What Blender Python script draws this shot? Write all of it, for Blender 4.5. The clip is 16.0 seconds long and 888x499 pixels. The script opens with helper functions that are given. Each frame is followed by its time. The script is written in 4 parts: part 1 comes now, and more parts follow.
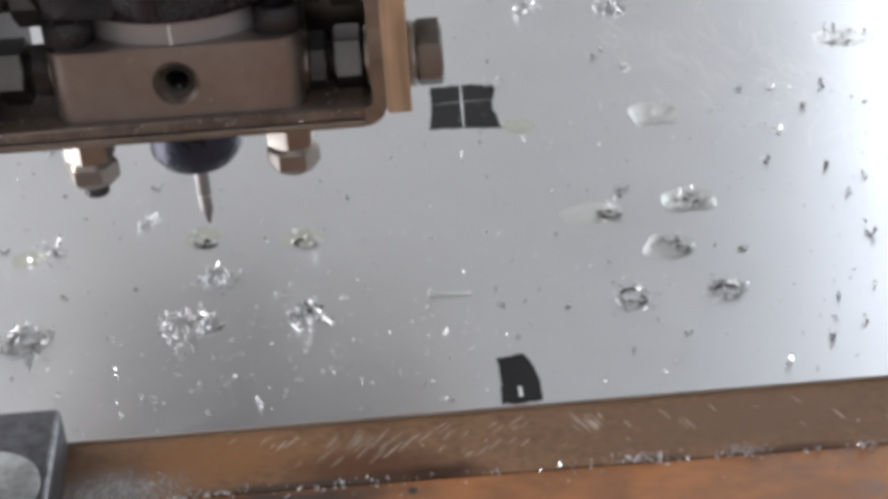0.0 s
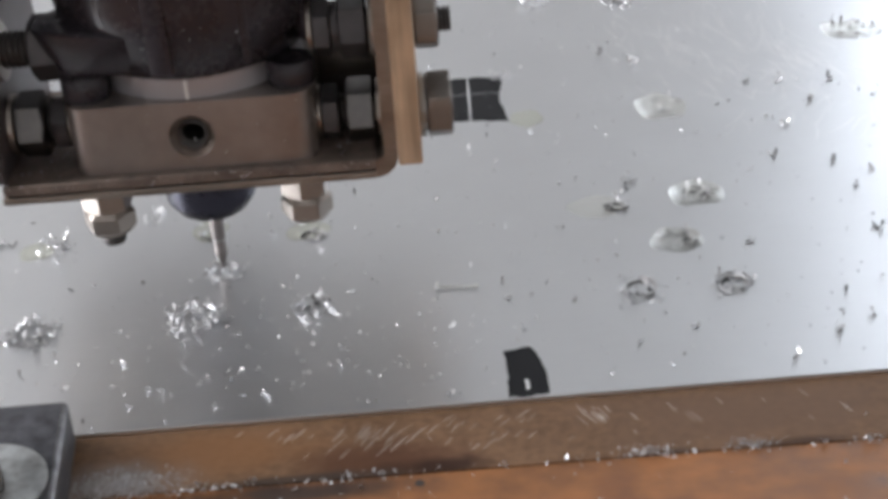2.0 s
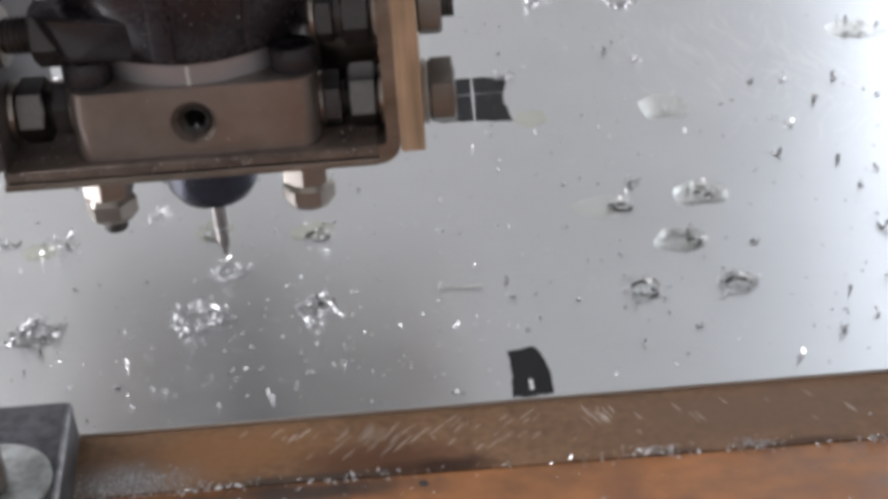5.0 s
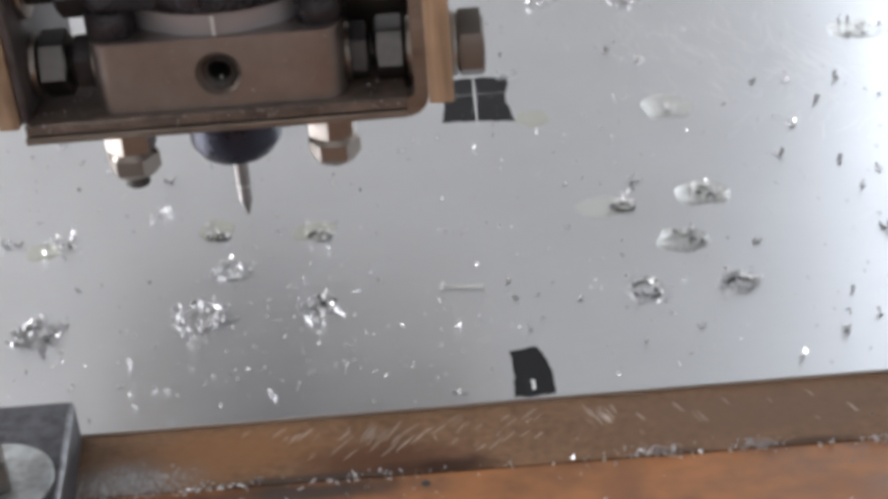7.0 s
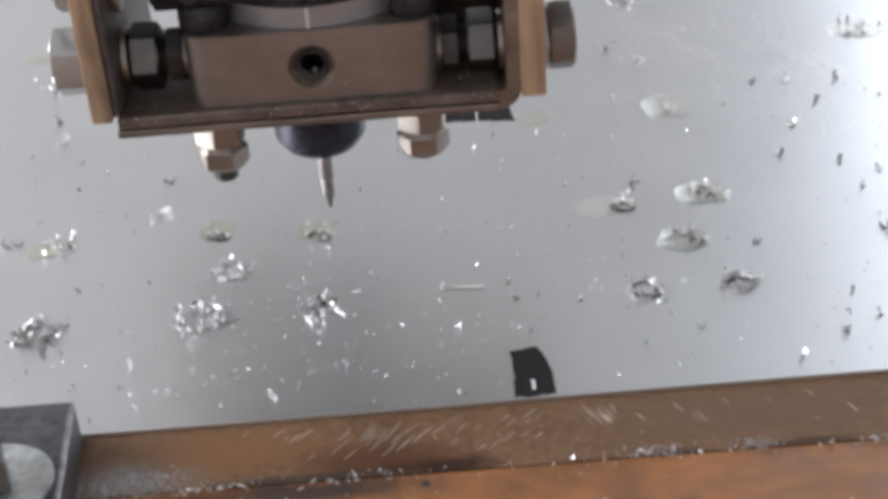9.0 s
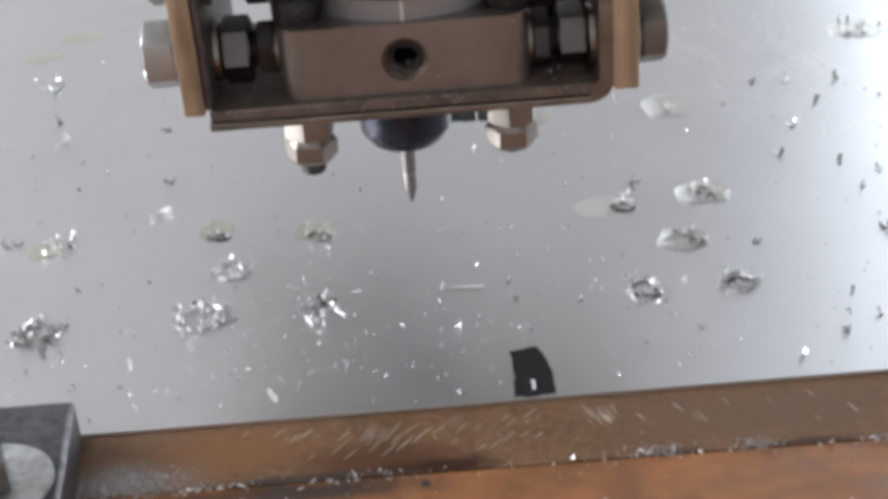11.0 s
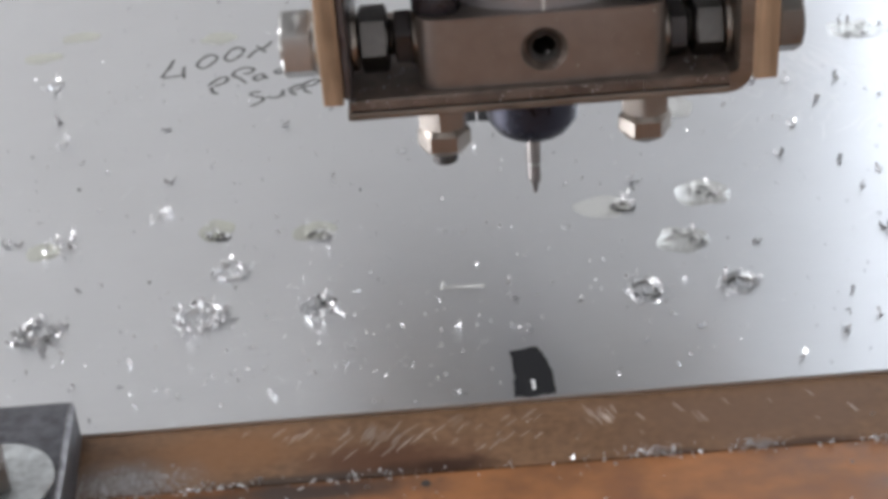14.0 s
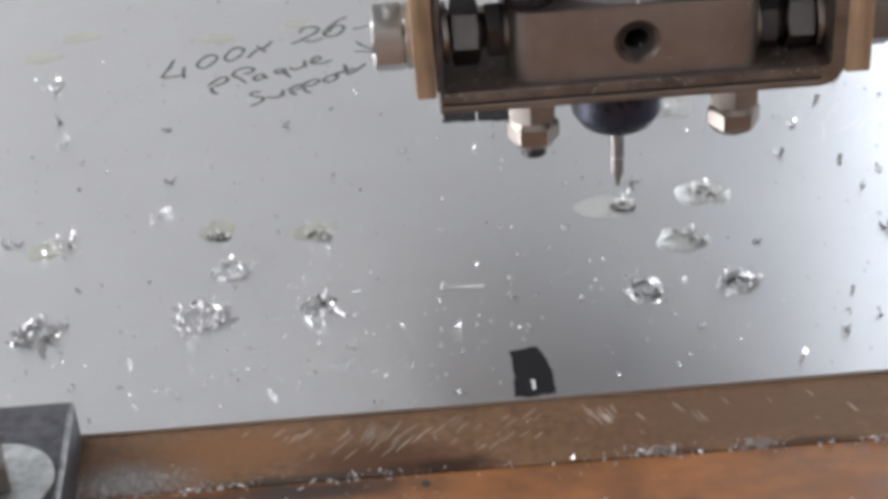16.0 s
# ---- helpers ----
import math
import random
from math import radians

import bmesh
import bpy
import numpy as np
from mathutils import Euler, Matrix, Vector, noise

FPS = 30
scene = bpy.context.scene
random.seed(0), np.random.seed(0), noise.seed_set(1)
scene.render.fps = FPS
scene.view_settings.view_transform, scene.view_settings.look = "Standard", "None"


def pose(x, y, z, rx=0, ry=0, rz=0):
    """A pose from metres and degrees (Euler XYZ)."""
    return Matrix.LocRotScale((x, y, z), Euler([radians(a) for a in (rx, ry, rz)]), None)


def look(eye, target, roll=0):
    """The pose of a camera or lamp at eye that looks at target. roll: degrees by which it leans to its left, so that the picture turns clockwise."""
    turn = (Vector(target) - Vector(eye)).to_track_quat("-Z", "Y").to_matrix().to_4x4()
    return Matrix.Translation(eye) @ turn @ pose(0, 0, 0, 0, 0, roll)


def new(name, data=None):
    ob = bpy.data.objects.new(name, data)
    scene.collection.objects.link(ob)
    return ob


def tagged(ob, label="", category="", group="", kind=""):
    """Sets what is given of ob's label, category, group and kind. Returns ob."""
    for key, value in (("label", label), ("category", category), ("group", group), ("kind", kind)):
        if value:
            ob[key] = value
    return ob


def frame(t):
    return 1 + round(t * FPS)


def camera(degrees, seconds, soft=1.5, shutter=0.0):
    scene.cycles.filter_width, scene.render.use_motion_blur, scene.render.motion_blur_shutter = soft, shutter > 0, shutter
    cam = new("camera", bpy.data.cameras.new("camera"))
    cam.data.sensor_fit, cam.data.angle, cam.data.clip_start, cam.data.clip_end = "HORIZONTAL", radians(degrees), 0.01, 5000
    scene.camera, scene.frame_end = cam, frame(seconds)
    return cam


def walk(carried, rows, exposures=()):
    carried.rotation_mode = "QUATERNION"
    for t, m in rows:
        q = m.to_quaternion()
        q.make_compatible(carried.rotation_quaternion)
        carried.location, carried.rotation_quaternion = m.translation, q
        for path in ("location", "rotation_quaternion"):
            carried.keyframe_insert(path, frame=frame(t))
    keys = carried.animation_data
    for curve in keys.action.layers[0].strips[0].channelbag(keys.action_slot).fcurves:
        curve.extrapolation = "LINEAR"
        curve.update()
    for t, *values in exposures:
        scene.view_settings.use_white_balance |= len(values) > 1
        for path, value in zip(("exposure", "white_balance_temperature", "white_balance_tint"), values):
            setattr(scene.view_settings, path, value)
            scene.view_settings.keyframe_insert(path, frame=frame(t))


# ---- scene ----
MM = 0.001

# ---- camera: fixed on a stand, settling by a few tenths of a degree at the start ----
EYE = (0.0, -0.3053185, 0.1762757)
BASE = look(EYE, (0.0, 0.0, 0.0), -4.35)
cam = camera(33.57, 16.0, soft=4.3)
SETTLE = [  # seconds, degrees up, degrees to the right
    (0.0, 0.275, 0.507), (0.1, 0.272, 0.49), (0.2, 0.266, 0.485), (0.3, 0.23, 0.46), (0.4, 0.14, 0.42),
    (0.5, 0.01, 0.365), (0.7, 0.0, 0.33), (1.0, 0.0, 0.30), (1.5, 0.0, 0.27), (2.0, 0.0, 0.235),
    (2.5, 0.0, 0.205), (3.0, 0.0, 0.195), (3.5, 0.0, 0.165), (4.0, 0.0, 0.135), (4.5, 0.0, 0.11),
    (5.5, 0.0, 0.05), (6.3, 0.0, 0.005), (6.6, 0.0, 0.0), (15.8, 0.0, 0.0), (16.0, 0.0, 0.0)]
walk(cam, [(t, BASE @ pose(0, 0, 0, up, -right, 0)) for t, up, right in SETTLE])

# ---- daylight ----
scene.view_settings.exposure = 0.54
world = bpy.data.worlds.new("sky")
scene.world = world
world.use_nodes = True
wn, wl = world.node_tree.nodes, world.node_tree.links
sky = wn.new("ShaderNodeTexSky")
sky.sky_type = "NISHITA"
sky.sun_disc = False
sky.sun_elevation, sky.sun_rotation = radians(40), radians(35)
wn["Background"].inputs["Strength"].default_value = 0.10
wl.new(sky.outputs["Color"], wn["Background"].inputs["Color"])


def window_light(name, at, target, w, h, watts, colour=(1.0, 0.98, 0.95)):
    lamp = bpy.data.lights.new(name, "AREA")
    lamp.shape, lamp.size, lamp.size_y, lamp.energy, lamp.color = "RECTANGLE", w, h, watts, colour
    ob = new(name, lamp)
    ob.matrix_world = look(at, target)
    return ob


window_light("daylight_north", (1.49, 2.36, 0.90), (1.49, 0.0, 0.90), 1.24, 1.30, 12.2, (0.90, 0.97, 1.06))
window_light("daylight_west", (-2.26, 0.30, 0.88), (0.0, 0.30, 0.88), 1.56, 1.16, 45, (0.99, 0.98, 0.995))


# ---- materials ----
def material(name, colour, rough=0.5, metal=0.0, grain=0.0, grain_scale=600.0, spread=0.15, bump=0.0, stretch=(1, 1, 1),
             blotch=40.0, vary=0.0, rough_spread=0.1, transmission=0.0, ior=1.45, spec=0.5, coat=0.0, aniso=0.0):
    m = bpy.data.materials.new(name)
    m.use_nodes = True
    n, l = m.node_tree.nodes, m.node_tree.links
    b = n["Principled BSDF"]
    b.inputs["Metallic"].default_value = metal
    b.inputs["IOR"].default_value = ior
    b.inputs["Transmission Weight"].default_value = transmission
    b.inputs["Specular IOR Level"].default_value = spec
    b.inputs["Coat Weight"].default_value = coat
    if aniso:  # rolled along x: its gloss is drawn out along y
        b.inputs["Anisotropic"].default_value = aniso
        along = n.new("ShaderNodeCombineXYZ")
        along.inputs["Y"].default_value = 1.0
        l.new(along.outputs["Vector"], b.inputs["Tangent"])
    tc = n.new("ShaderNodeTexCoord")
    mp = n.new("ShaderNodeMapping")
    mp.inputs["Scale"].default_value = stretch
    l.new(tc.outputs["Object"], mp.inputs["Vector"])
    fine = n.new("ShaderNodeTexNoise")
    fine.inputs["Scale"].default_value, fine.inputs["Detail"].default_value = grain_scale, 6
    l.new(mp.outputs["Vector"], fine.inputs["Vector"])
    big = n.new("ShaderNodeTexNoise")
    big.inputs["Scale"].default_value, big.inputs["Detail"].default_value = blotch, 4
    l.new(tc.outputs["Object"], big.inputs["Vector"])
    mix = n.new("ShaderNodeMath")
    mix.operation = "MULTIPLY_ADD"
    l.new(fine.outputs["Fac"], mix.inputs[0])
    mix.inputs[1].default_value = grain
    l.new(big.outputs["Fac"], mix.inputs[2])
    ramp = n.new("ShaderNodeMapRange")
    l.new(mix.outputs[0], ramp.inputs["Value"])
    mid = 0.5 + 0.5 * grain
    ramp.inputs["From Min"].default_value, ramp.inputs["From Max"].default_value = mid - 0.35, mid + 0.35
    ramp.inputs["To Min"].default_value, ramp.inputs["To Max"].default_value = 1 - spread, 1 + spread
    value = ramp.outputs["Result"]
    if vary:
        info = n.new("ShaderNodeObjectInfo")
        geo = n.new("ShaderNodeNewGeometry")
        add = n.new("ShaderNodeMath")
        l.new(info.outputs["Random"], add.inputs[0])
        l.new(geo.outputs["Random Per Island"], add.inputs[1])
        va = n.new("ShaderNodeMath")
        va.operation = "MULTIPLY_ADD"
        l.new(add.outputs[0], va.inputs[0])
        va.inputs[1].default_value, va.inputs[2].default_value = vary, 1 - vary
        mu = n.new("ShaderNodeMath")
        mu.operation = "MULTIPLY"
        l.new(va.outputs[0], mu.inputs[0])
        l.new(value, mu.inputs[1])
        value = mu.outputs[0]
    sc = n.new("ShaderNodeVectorMath")
    sc.operation = "SCALE"
    sc.inputs[0].default_value = colour
    l.new(value, sc.inputs["Scale"])
    l.new(sc.outputs["Vector"], b.inputs["Base Color"])
    rr = n.new("ShaderNodeMapRange")
    l.new(mix.outputs[0], rr.inputs["Value"])
    rr.inputs["From Min"].default_value, rr.inputs["From Max"].default_value = mid - 0.35, mid + 0.35
    rr.inputs["To Min"].default_value, rr.inputs["To Max"].default_value = max(0.02, rough - rough_spread), min(1.0, rough + rough_spread)
    l.new(rr.outputs["Result"], b.inputs["Roughness"])
    if bump:
        bp = n.new("ShaderNodeBump")
        bp.inputs["Strength"].default_value, bp.inputs["Distance"].default_value = bump, 0.0004
        l.new(fine.outputs["Fac"], bp.inputs["Height"])
        l.new(bp.outputs["Normal"], b.inputs["Normal"])
    return m


M_ALU = material("rolled_aluminium", (0.785, 0.795, 0.812), 0.395, 1.0, grain=0.35, grain_scale=900, stretch=(0.10, 1, 1), spread=0.05, bump=0.015, blotch=22, rough_spread=0.05, aniso=0.52)
M_SCRATCH = material("bright_scratch", (0.90, 0.90, 0.91), 0.6, 0.0, spread=0.05)
M_DULL = material("dull_rub_mark", (0.62, 0.62, 0.64), 0.6, 1.0, spread=0.1)
M_FLAKE = material("dull_metal_flake", (0.40, 0.40, 0.41), 0.42, 0.95, spread=0.2, vary=0.3)
# cut aluminium again, with the dark side of the chips put into its colour
M_BURR_SHADED = material("shaded_torn_burr", (0.20, 0.20, 0.20), 0.4, 0.9, spread=0.3, vary=0.3)
M_CHIP = material("cut_aluminium", (0.76, 0.76, 0.77), 0.37, 1.0, grain=0.6, spread=0.15, vary=0.2, rough_spread=0.10)
M_OIL = material("cutting_oil", (0.97, 0.97, 0.94), 0.10, 0.0, spread=0.03, rough_spread=0.04, transmission=0.94, ior=1.46)
M_OIL_OLD = material("yellowish_cutting_oil", (0.92, 0.925, 0.85), 0.12, 0.0, spread=0.05, rough_spread=0.03, transmission=1.0, ior=1.46)
M_INK = material("black_marker_ink", (0.014, 0.014, 0.016), 0.6, 0.0, grain=0.8, grain_scale=1500, spread=0.4, bump=0.15, blotch=120, spec=0.22)
M_PEN = material("grey_black_pen_ink", (0.12, 0.12, 0.12), 0.6, 0.0, grain=0.8, spread=0.4, blotch=300)
M_BOARD = material("varnished_hardboard", (0.25, 0.145, 0.084), 0.42, 0.0, grain=0.8, grain_scale=700, stretch=(0.8, 1, 1), spread=0.42, bump=0.10, blotch=22, rough_spread=0.14, spec=0.4)
M_BOARD_FRONT = material("orange_brown_hardboard", (0.31, 0.125, 0.042), 0.56, 0.0, grain=0.9, grain_scale=260, stretch=(0.7, 1, 1), spread=0.42, bump=0.12, blotch=75)
M_SCUFF = material("pale_scuff", (0.50, 0.41, 0.35), 0.5, 0.0, spread=0.2, vary=0.3)
M_DUST = material("grey_metal_dust", (0.70, 0.71, 0.73), 0.45, 0.5, grain=1.0, spread=0.3, vary=0.25)
M_STOP = material("blackened_steel", (0.115, 0.117, 0.132), 0.45, 0.35, grain=1.6, grain_scale=500, spread=0.5, bump=0.08, blotch=140, rough_spread=0.12)
M_WORN = material("worn_bright_edge", (0.30, 0.30, 0.32), 0.4, 0.6, grain=1.0, grain_scale=400, spread=0.5, bump=0.1, blotch=200)
M_ZINC = material("zinc_plated_steel", (0.54, 0.54, 0.535), 0.36, 1.0, grain=0.6, spread=0.05, bump=0.03, blotch=150, rough_spread=0.05)
M_DARK_NUT = material("dark_nut_steel", (0.18, 0.172, 0.168), 0.40, 1.0, grain=0.6, spread=0.15, blotch=150, rough_spread=0.06)
M_HEAD_DARKENED = material("darkened_steel_head", (0.27, 0.25, 0.235), 0.42, 1.0, grain=0.6, spread=0.08, bump=0.04, blotch=150, rough_spread=0.05)
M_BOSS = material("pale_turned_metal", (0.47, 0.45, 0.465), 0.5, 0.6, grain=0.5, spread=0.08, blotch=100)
M_PIN = material("bright_tinned_wire", (0.90, 0.90, 0.88), 0.4, 0.0, spread=0.06)
M_NUT = material("dull_plated_nut", (0.38, 0.34, 0.305), 0.38, 1.0, grain=0.6, spread=0.08, blotch=150, rough_spread=0.05)
M_WASHER = material("dull_zinc_washer", (0.62, 0.65, 0.66), 0.45, 0.85, grain=1.2, grain_scale=420, spread=0.35, bump=0.05, blotch=260)
# dark thread, its colour lifted to stand in for lens haze
M_THREAD = material("haze_lifted_thread", (0.085, 0.078, 0.075), 0.45, 0.6, grain=0.6, spread=0.3)
M_BLOCK = material("grey_anodised_block", (0.345, 0.308, 0.288), 0.39, 0.75, grain=0.7, grain_scale=350, spread=0.16, bump=0.05, blotch=60)
M_BRACKET = material("bare_steel_sheet", (0.31, 0.27, 0.235), 0.45, 1.0, grain=0.9, grain_scale=420, stretch=(0.2, 1, 1), spread=0.4, bump=0.06, blotch=70)
M_BROWN_STEEL = material("dark_brown_steel", (0.21, 0.165, 0.14), 0.5, 0.5, grain=1.0, grain_scale=350, spread=0.4, bump=0.1, blotch=90)
M_SIDE = material("dark_side_steel", (0.14, 0.12, 0.122), 0.5, 0.4, grain=1.0, grain_scale=350, spread=0.4, bump=0.1, blotch=90)
M_ADDED_CARRIAGE = material("pale_grey_painted_steel", (0.50, 0.505, 0.52), 0.5, 0.0, grain=0.6, grain_scale=120, spread=0.12, bump=0.05, blotch=12)
M_CHEEK = material("tan_laminate_cheek", (0.53, 0.365, 0.24), 0.5, 0.0, grain=1.0, grain_scale=450, stretch=(1, 1, 0.10), spread=0.42, bump=0.12, blotch=60)
M_BLACK = material("black_motor_housing", (0.036, 0.031, 0.037), 0.26, 0.0, grain=0.6, grain_scale=900, spread=0.35, bump=0.1, blotch=70)
# black screw steel, likewise raised in colour for the haze over dark parts
M_SCREW = material("haze_lifted_black_screw", (0.085, 0.078, 0.08), 0.38, 0.6, grain=0.5, spread=0.3, blotch=200)
M_COLLET = material("blued_collet_nut", (0.055, 0.055, 0.075), 0.30, 0.8, grain=0.5, spread=0.2, blotch=150)
M_BIT = material("ground_carbide", (0.34, 0.31, 0.30), 0.33, 1.0, grain=0.5, spread=0.15, blotch=400)
M_WALL = material("white_wall_paint", (0.785, 0.78, 0.775), 0.8, 0.0, grain=0.6, grain_scale=60, spread=0.04, bump=0.1, blotch=2)
M_WALL_FILL = material("pale_fill_wall", (0.84, 0.825, 0.81), 0.8, 0.0, grain=0.6, grain_scale=60, spread=0.1, bump=0.1, blotch=2)
M_FLOOR = material("concrete_floor", (0.27, 0.26, 0.25), 0.7, 0.0, grain=0.7, grain_scale=80, spread=0.15, bump=0.1, blotch=3)
M_CEIL = material("grey_ceiling", (0.56, 0.565, 0.57), 0.8, 0.0, grain=0.6, grain_scale=60, spread=0.05, bump=0.1, blotch=2)
M_FRAME = material("white_window_frame", (0.75, 0.75, 0.74), 0.4, 0.0, spread=0.03)
M_TABLE = material("steel_frame_paint", (0.12, 0.13, 0.14), 0.45, 0.0, spread=0.1)


def stained(m, spots):
    """Stains and spots of another tint in a board: centre and half axes in millimetres, the tint towards which the
    colour goes, and how far.
    """
    n, l = m.node_tree.nodes, m.node_tree.links
    b = n["Principled BSDF"]
    colour = b.inputs["Base Color"].links[0].from_socket
    tc = n.new("ShaderNodeTexCoord")
    ragged = n.new("ShaderNodeTexNoise")
    ragged.inputs["Scale"].default_value, ragged.inputs["Detail"].default_value = 130, 6
    l.new(tc.outputs["Object"], ragged.inputs["Vector"])
    for x, y, rx, ry, tint, amount in spots:
        mp = n.new("ShaderNodeMapping")
        mp.vector_type = "TEXTURE"
        mp.inputs["Location"].default_value = (x * MM, y * MM, 0)
        mp.inputs["Scale"].default_value = (rx * MM, ry * MM, 1)
        l.new(tc.outputs["Object"], mp.inputs["Vector"])
        ln = n.new("ShaderNodeVectorMath")
        ln.operation = "LENGTH"
        l.new(mp.outputs["Vector"], ln.inputs[0])
        add = n.new("ShaderNodeMath")
        add.operation = "MULTIPLY_ADD"
        l.new(ragged.outputs["Fac"], add.inputs[0])
        add.inputs[1].default_value = -1.1
        l.new(ln.outputs["Value"], add.inputs[2])
        fade = n.new("ShaderNodeMapRange")
        fade.interpolation_type = "SMOOTHSTEP"
        l.new(add.outputs[0], fade.inputs["Value"])
        fade.inputs["From Min"].default_value, fade.inputs["From Max"].default_value = 0.55, -0.35
        fade.inputs["To Max"].default_value = amount
        mix = n.new("ShaderNodeMix")
        mix.data_type = "RGBA"
        l.new(fade.outputs["Result"], mix.inputs["Factor"])
        l.new(colour, mix.inputs[6])
        mix.inputs[7].default_value = (*tint, 1)
        colour = mix.outputs[2]
    l.new(colour, b.inputs["Base Color"])


stained(M_BOARD, [(-46, -72, 26, 9, (0.29, 0.14, 0.062), 0.7), (60, -72, 48, 14, (0.215, 0.13, 0.085), 0.8), (-14, -78.0, 24, 8.0, (0.115, 0.052, 0.03), 0.85),
                  (-2, -81.3, 15, 3.6, (0.045, 0.02, 0.013), 0.9), (-30, -82.2, 26, 2.4, (0.06, 0.05, 0.045), 0.8), (-66, -79, 17, 8, (0.33, 0.29, 0.27), 0.9),
                  (42, -82.5, 9, 2.0, (0.10, 0.07, 0.055), 0.8), (66, -82.0, 14, 1.5, (0.08, 0.045, 0.03), 0.8)])
stained(M_BOARD_FRONT, [(-30, -86.0, 34, 5, (0.045, 0.03, 0.025), 0.95), (30, -92, 6, 10, (0.18, 0.07, 0.03), 0.5), (70, -95, 10, 6, (0.20, 0.08, 0.03), 0.5)])


# ---- mesh helpers, in millimetres ----
def bm_box(x0, x1, y0, y1, z0, z1, bevel=0.0, seg=2, only=None):
    bm = bmesh.new()
    m = Matrix.Translation(((x0 + x1) / 2, (y0 + y1) / 2, (z0 + z1) / 2)) @ Matrix.Diagonal((x1 - x0, y1 - y0, z1 - z0, 1))
    bmesh.ops.create_cube(bm, size=1, matrix=m)
    if bevel:
        edges = [e for e in bm.edges if only is None or only(e)]
        bmesh.ops.bevel(bm, geom=edges, offset=bevel, segments=seg, affect="EDGES", profile=0.5)
    return bm


def upright(e):
    d = (e.verts[0].co - e.verts[1].co).normalized()
    return abs(d.z) > 0.9


def bm_lathe(profile, n=48, m=Matrix.Identity(4), closed=True):
    """A turned solid from (radius, height) pairs, closed at both ends unless told otherwise."""
    bm = bmesh.new()
    rings = []
    for r, z in profile:
        if r < 1e-6:
            rings.append([bm.verts.new(m @ Vector((0, 0, z)))])
        else:
            rings.append([bm.verts.new(m @ Vector((r * math.cos(2 * math.pi * k / n), r * math.sin(2 * math.pi * k / n), z))) for k in range(n)])
    for a, b in zip(rings, rings[1:]):
        for k in range(n):
            va, vb = a[k % len(a)], a[(k + 1) % len(a)]
            vc, vd = b[(k + 1) % len(b)], b[k % len(b)]
            f = [v for i, v in enumerate((va, vb, vc, vd)) if v not in (va, vb, vc, vd)[:i]]
            if len(f) > 2:
                bm.faces.new(f)
    for ring, flip in ((rings[0], True), (rings[-1], False)):
        if len(ring) > 2 and closed:
            bm.faces.new(ring[::-1] if flip else ring)
    bmesh.ops.recalc_face_normals(bm, faces=bm.faces)
    return bm


def bm_hex(af, h, m, chamfer=0.5, turn=0.0):
    """A hexagon nut or head of that width across flats, with chamfered corners, from z = 0 to h before m."""
    R = af / math.sqrt(3)
    bm = bmesh.new()
    n = 36
    rings = []
    for z, cut in ((0, chamfer), (chamfer * 0.6, 0), (h - chamfer * 0.6, 0), (h, chamfer)):
        ring = []
        for k in range(n):
            a = 2 * math.pi * k / n
            rim = (af / 2) / math.cos((a + math.pi / 6) % (math.pi / 3) - math.pi / 6)
            r = min(rim, R - 0.12 * (R - af / 2)) if not cut else min(rim, af / 2 * 1.0 + 0.02) - cut * 0.25
            ring.append(bm.verts.new((r * math.cos(a + turn), r * math.sin(a + turn), z)))
        rings.append(ring)
    for a, b in zip(rings, rings[1:]):
        for k in range(n):
            bm.faces.new((a[k], a[(k + 1) % n], b[(k + 1) % n], b[k]))
    bm.faces.new(rings[0][::-1])
    bm.faces.new(rings[-1])
    bmesh.ops.transform(bm, matrix=m, verts=bm.verts)
    bmesh.ops.recalc_face_normals(bm, faces=bm.faces)
    return bm


def bm_thread(r, length, m, pitch=1.0, n=20):
    prof = []
    z = 0.0
    while z < length:
        prof += [(r * 0.88, z), (r, z + pitch * 0.45), (r, z + pitch * 0.6)]
        z += pitch
    prof.append((r * 0.8, length))
    return bm_lathe(prof, n, m)


def join(*bms):
    out = bmesh.new()
    for b in bms:
        me = bpy.data.meshes.new("tmp")
        b.to_mesh(me)
        b.free()
        out.from_mesh(me)
        bpy.data.meshes.remove(me)
    return out


def mesh_of(name, bm, mat, smooth=40):
    bmesh.ops.scale(bm, vec=(MM, MM, MM), verts=bm.verts)
    me = bpy.data.meshes.new(name)
    bm.to_mesh(me)
    bm.free()
    me.materials.append(mat)
    if smooth:
        me.polygons.foreach_set("use_smooth", [True] * len(me.polygons))
        me.set_sharp_from_angle(angle=radians(smooth))
    return me


def part(name, bm, mat, parent, label="", smooth=40):
    """One mesh, in the space of its thing, under a thing or a part."""
    if name in ("nut", "lock_nut", "hex_head", "inner_nut", "jam_nut", "bolt_head"):
        smooth = 14
    ob = new(name, mesh_of(name, bm, mat, smooth))
    ob.parent = parent
    if label:
        ob["label"] = label
    return ob


def thing(name, bm, mat, label, category, group="", kind="", at=None, smooth=40):
    ob = new(name, mesh_of(name, bm, mat, smooth))
    if at is not None:
        ob.matrix_world = at
    return tagged(ob, label, category, group, kind)


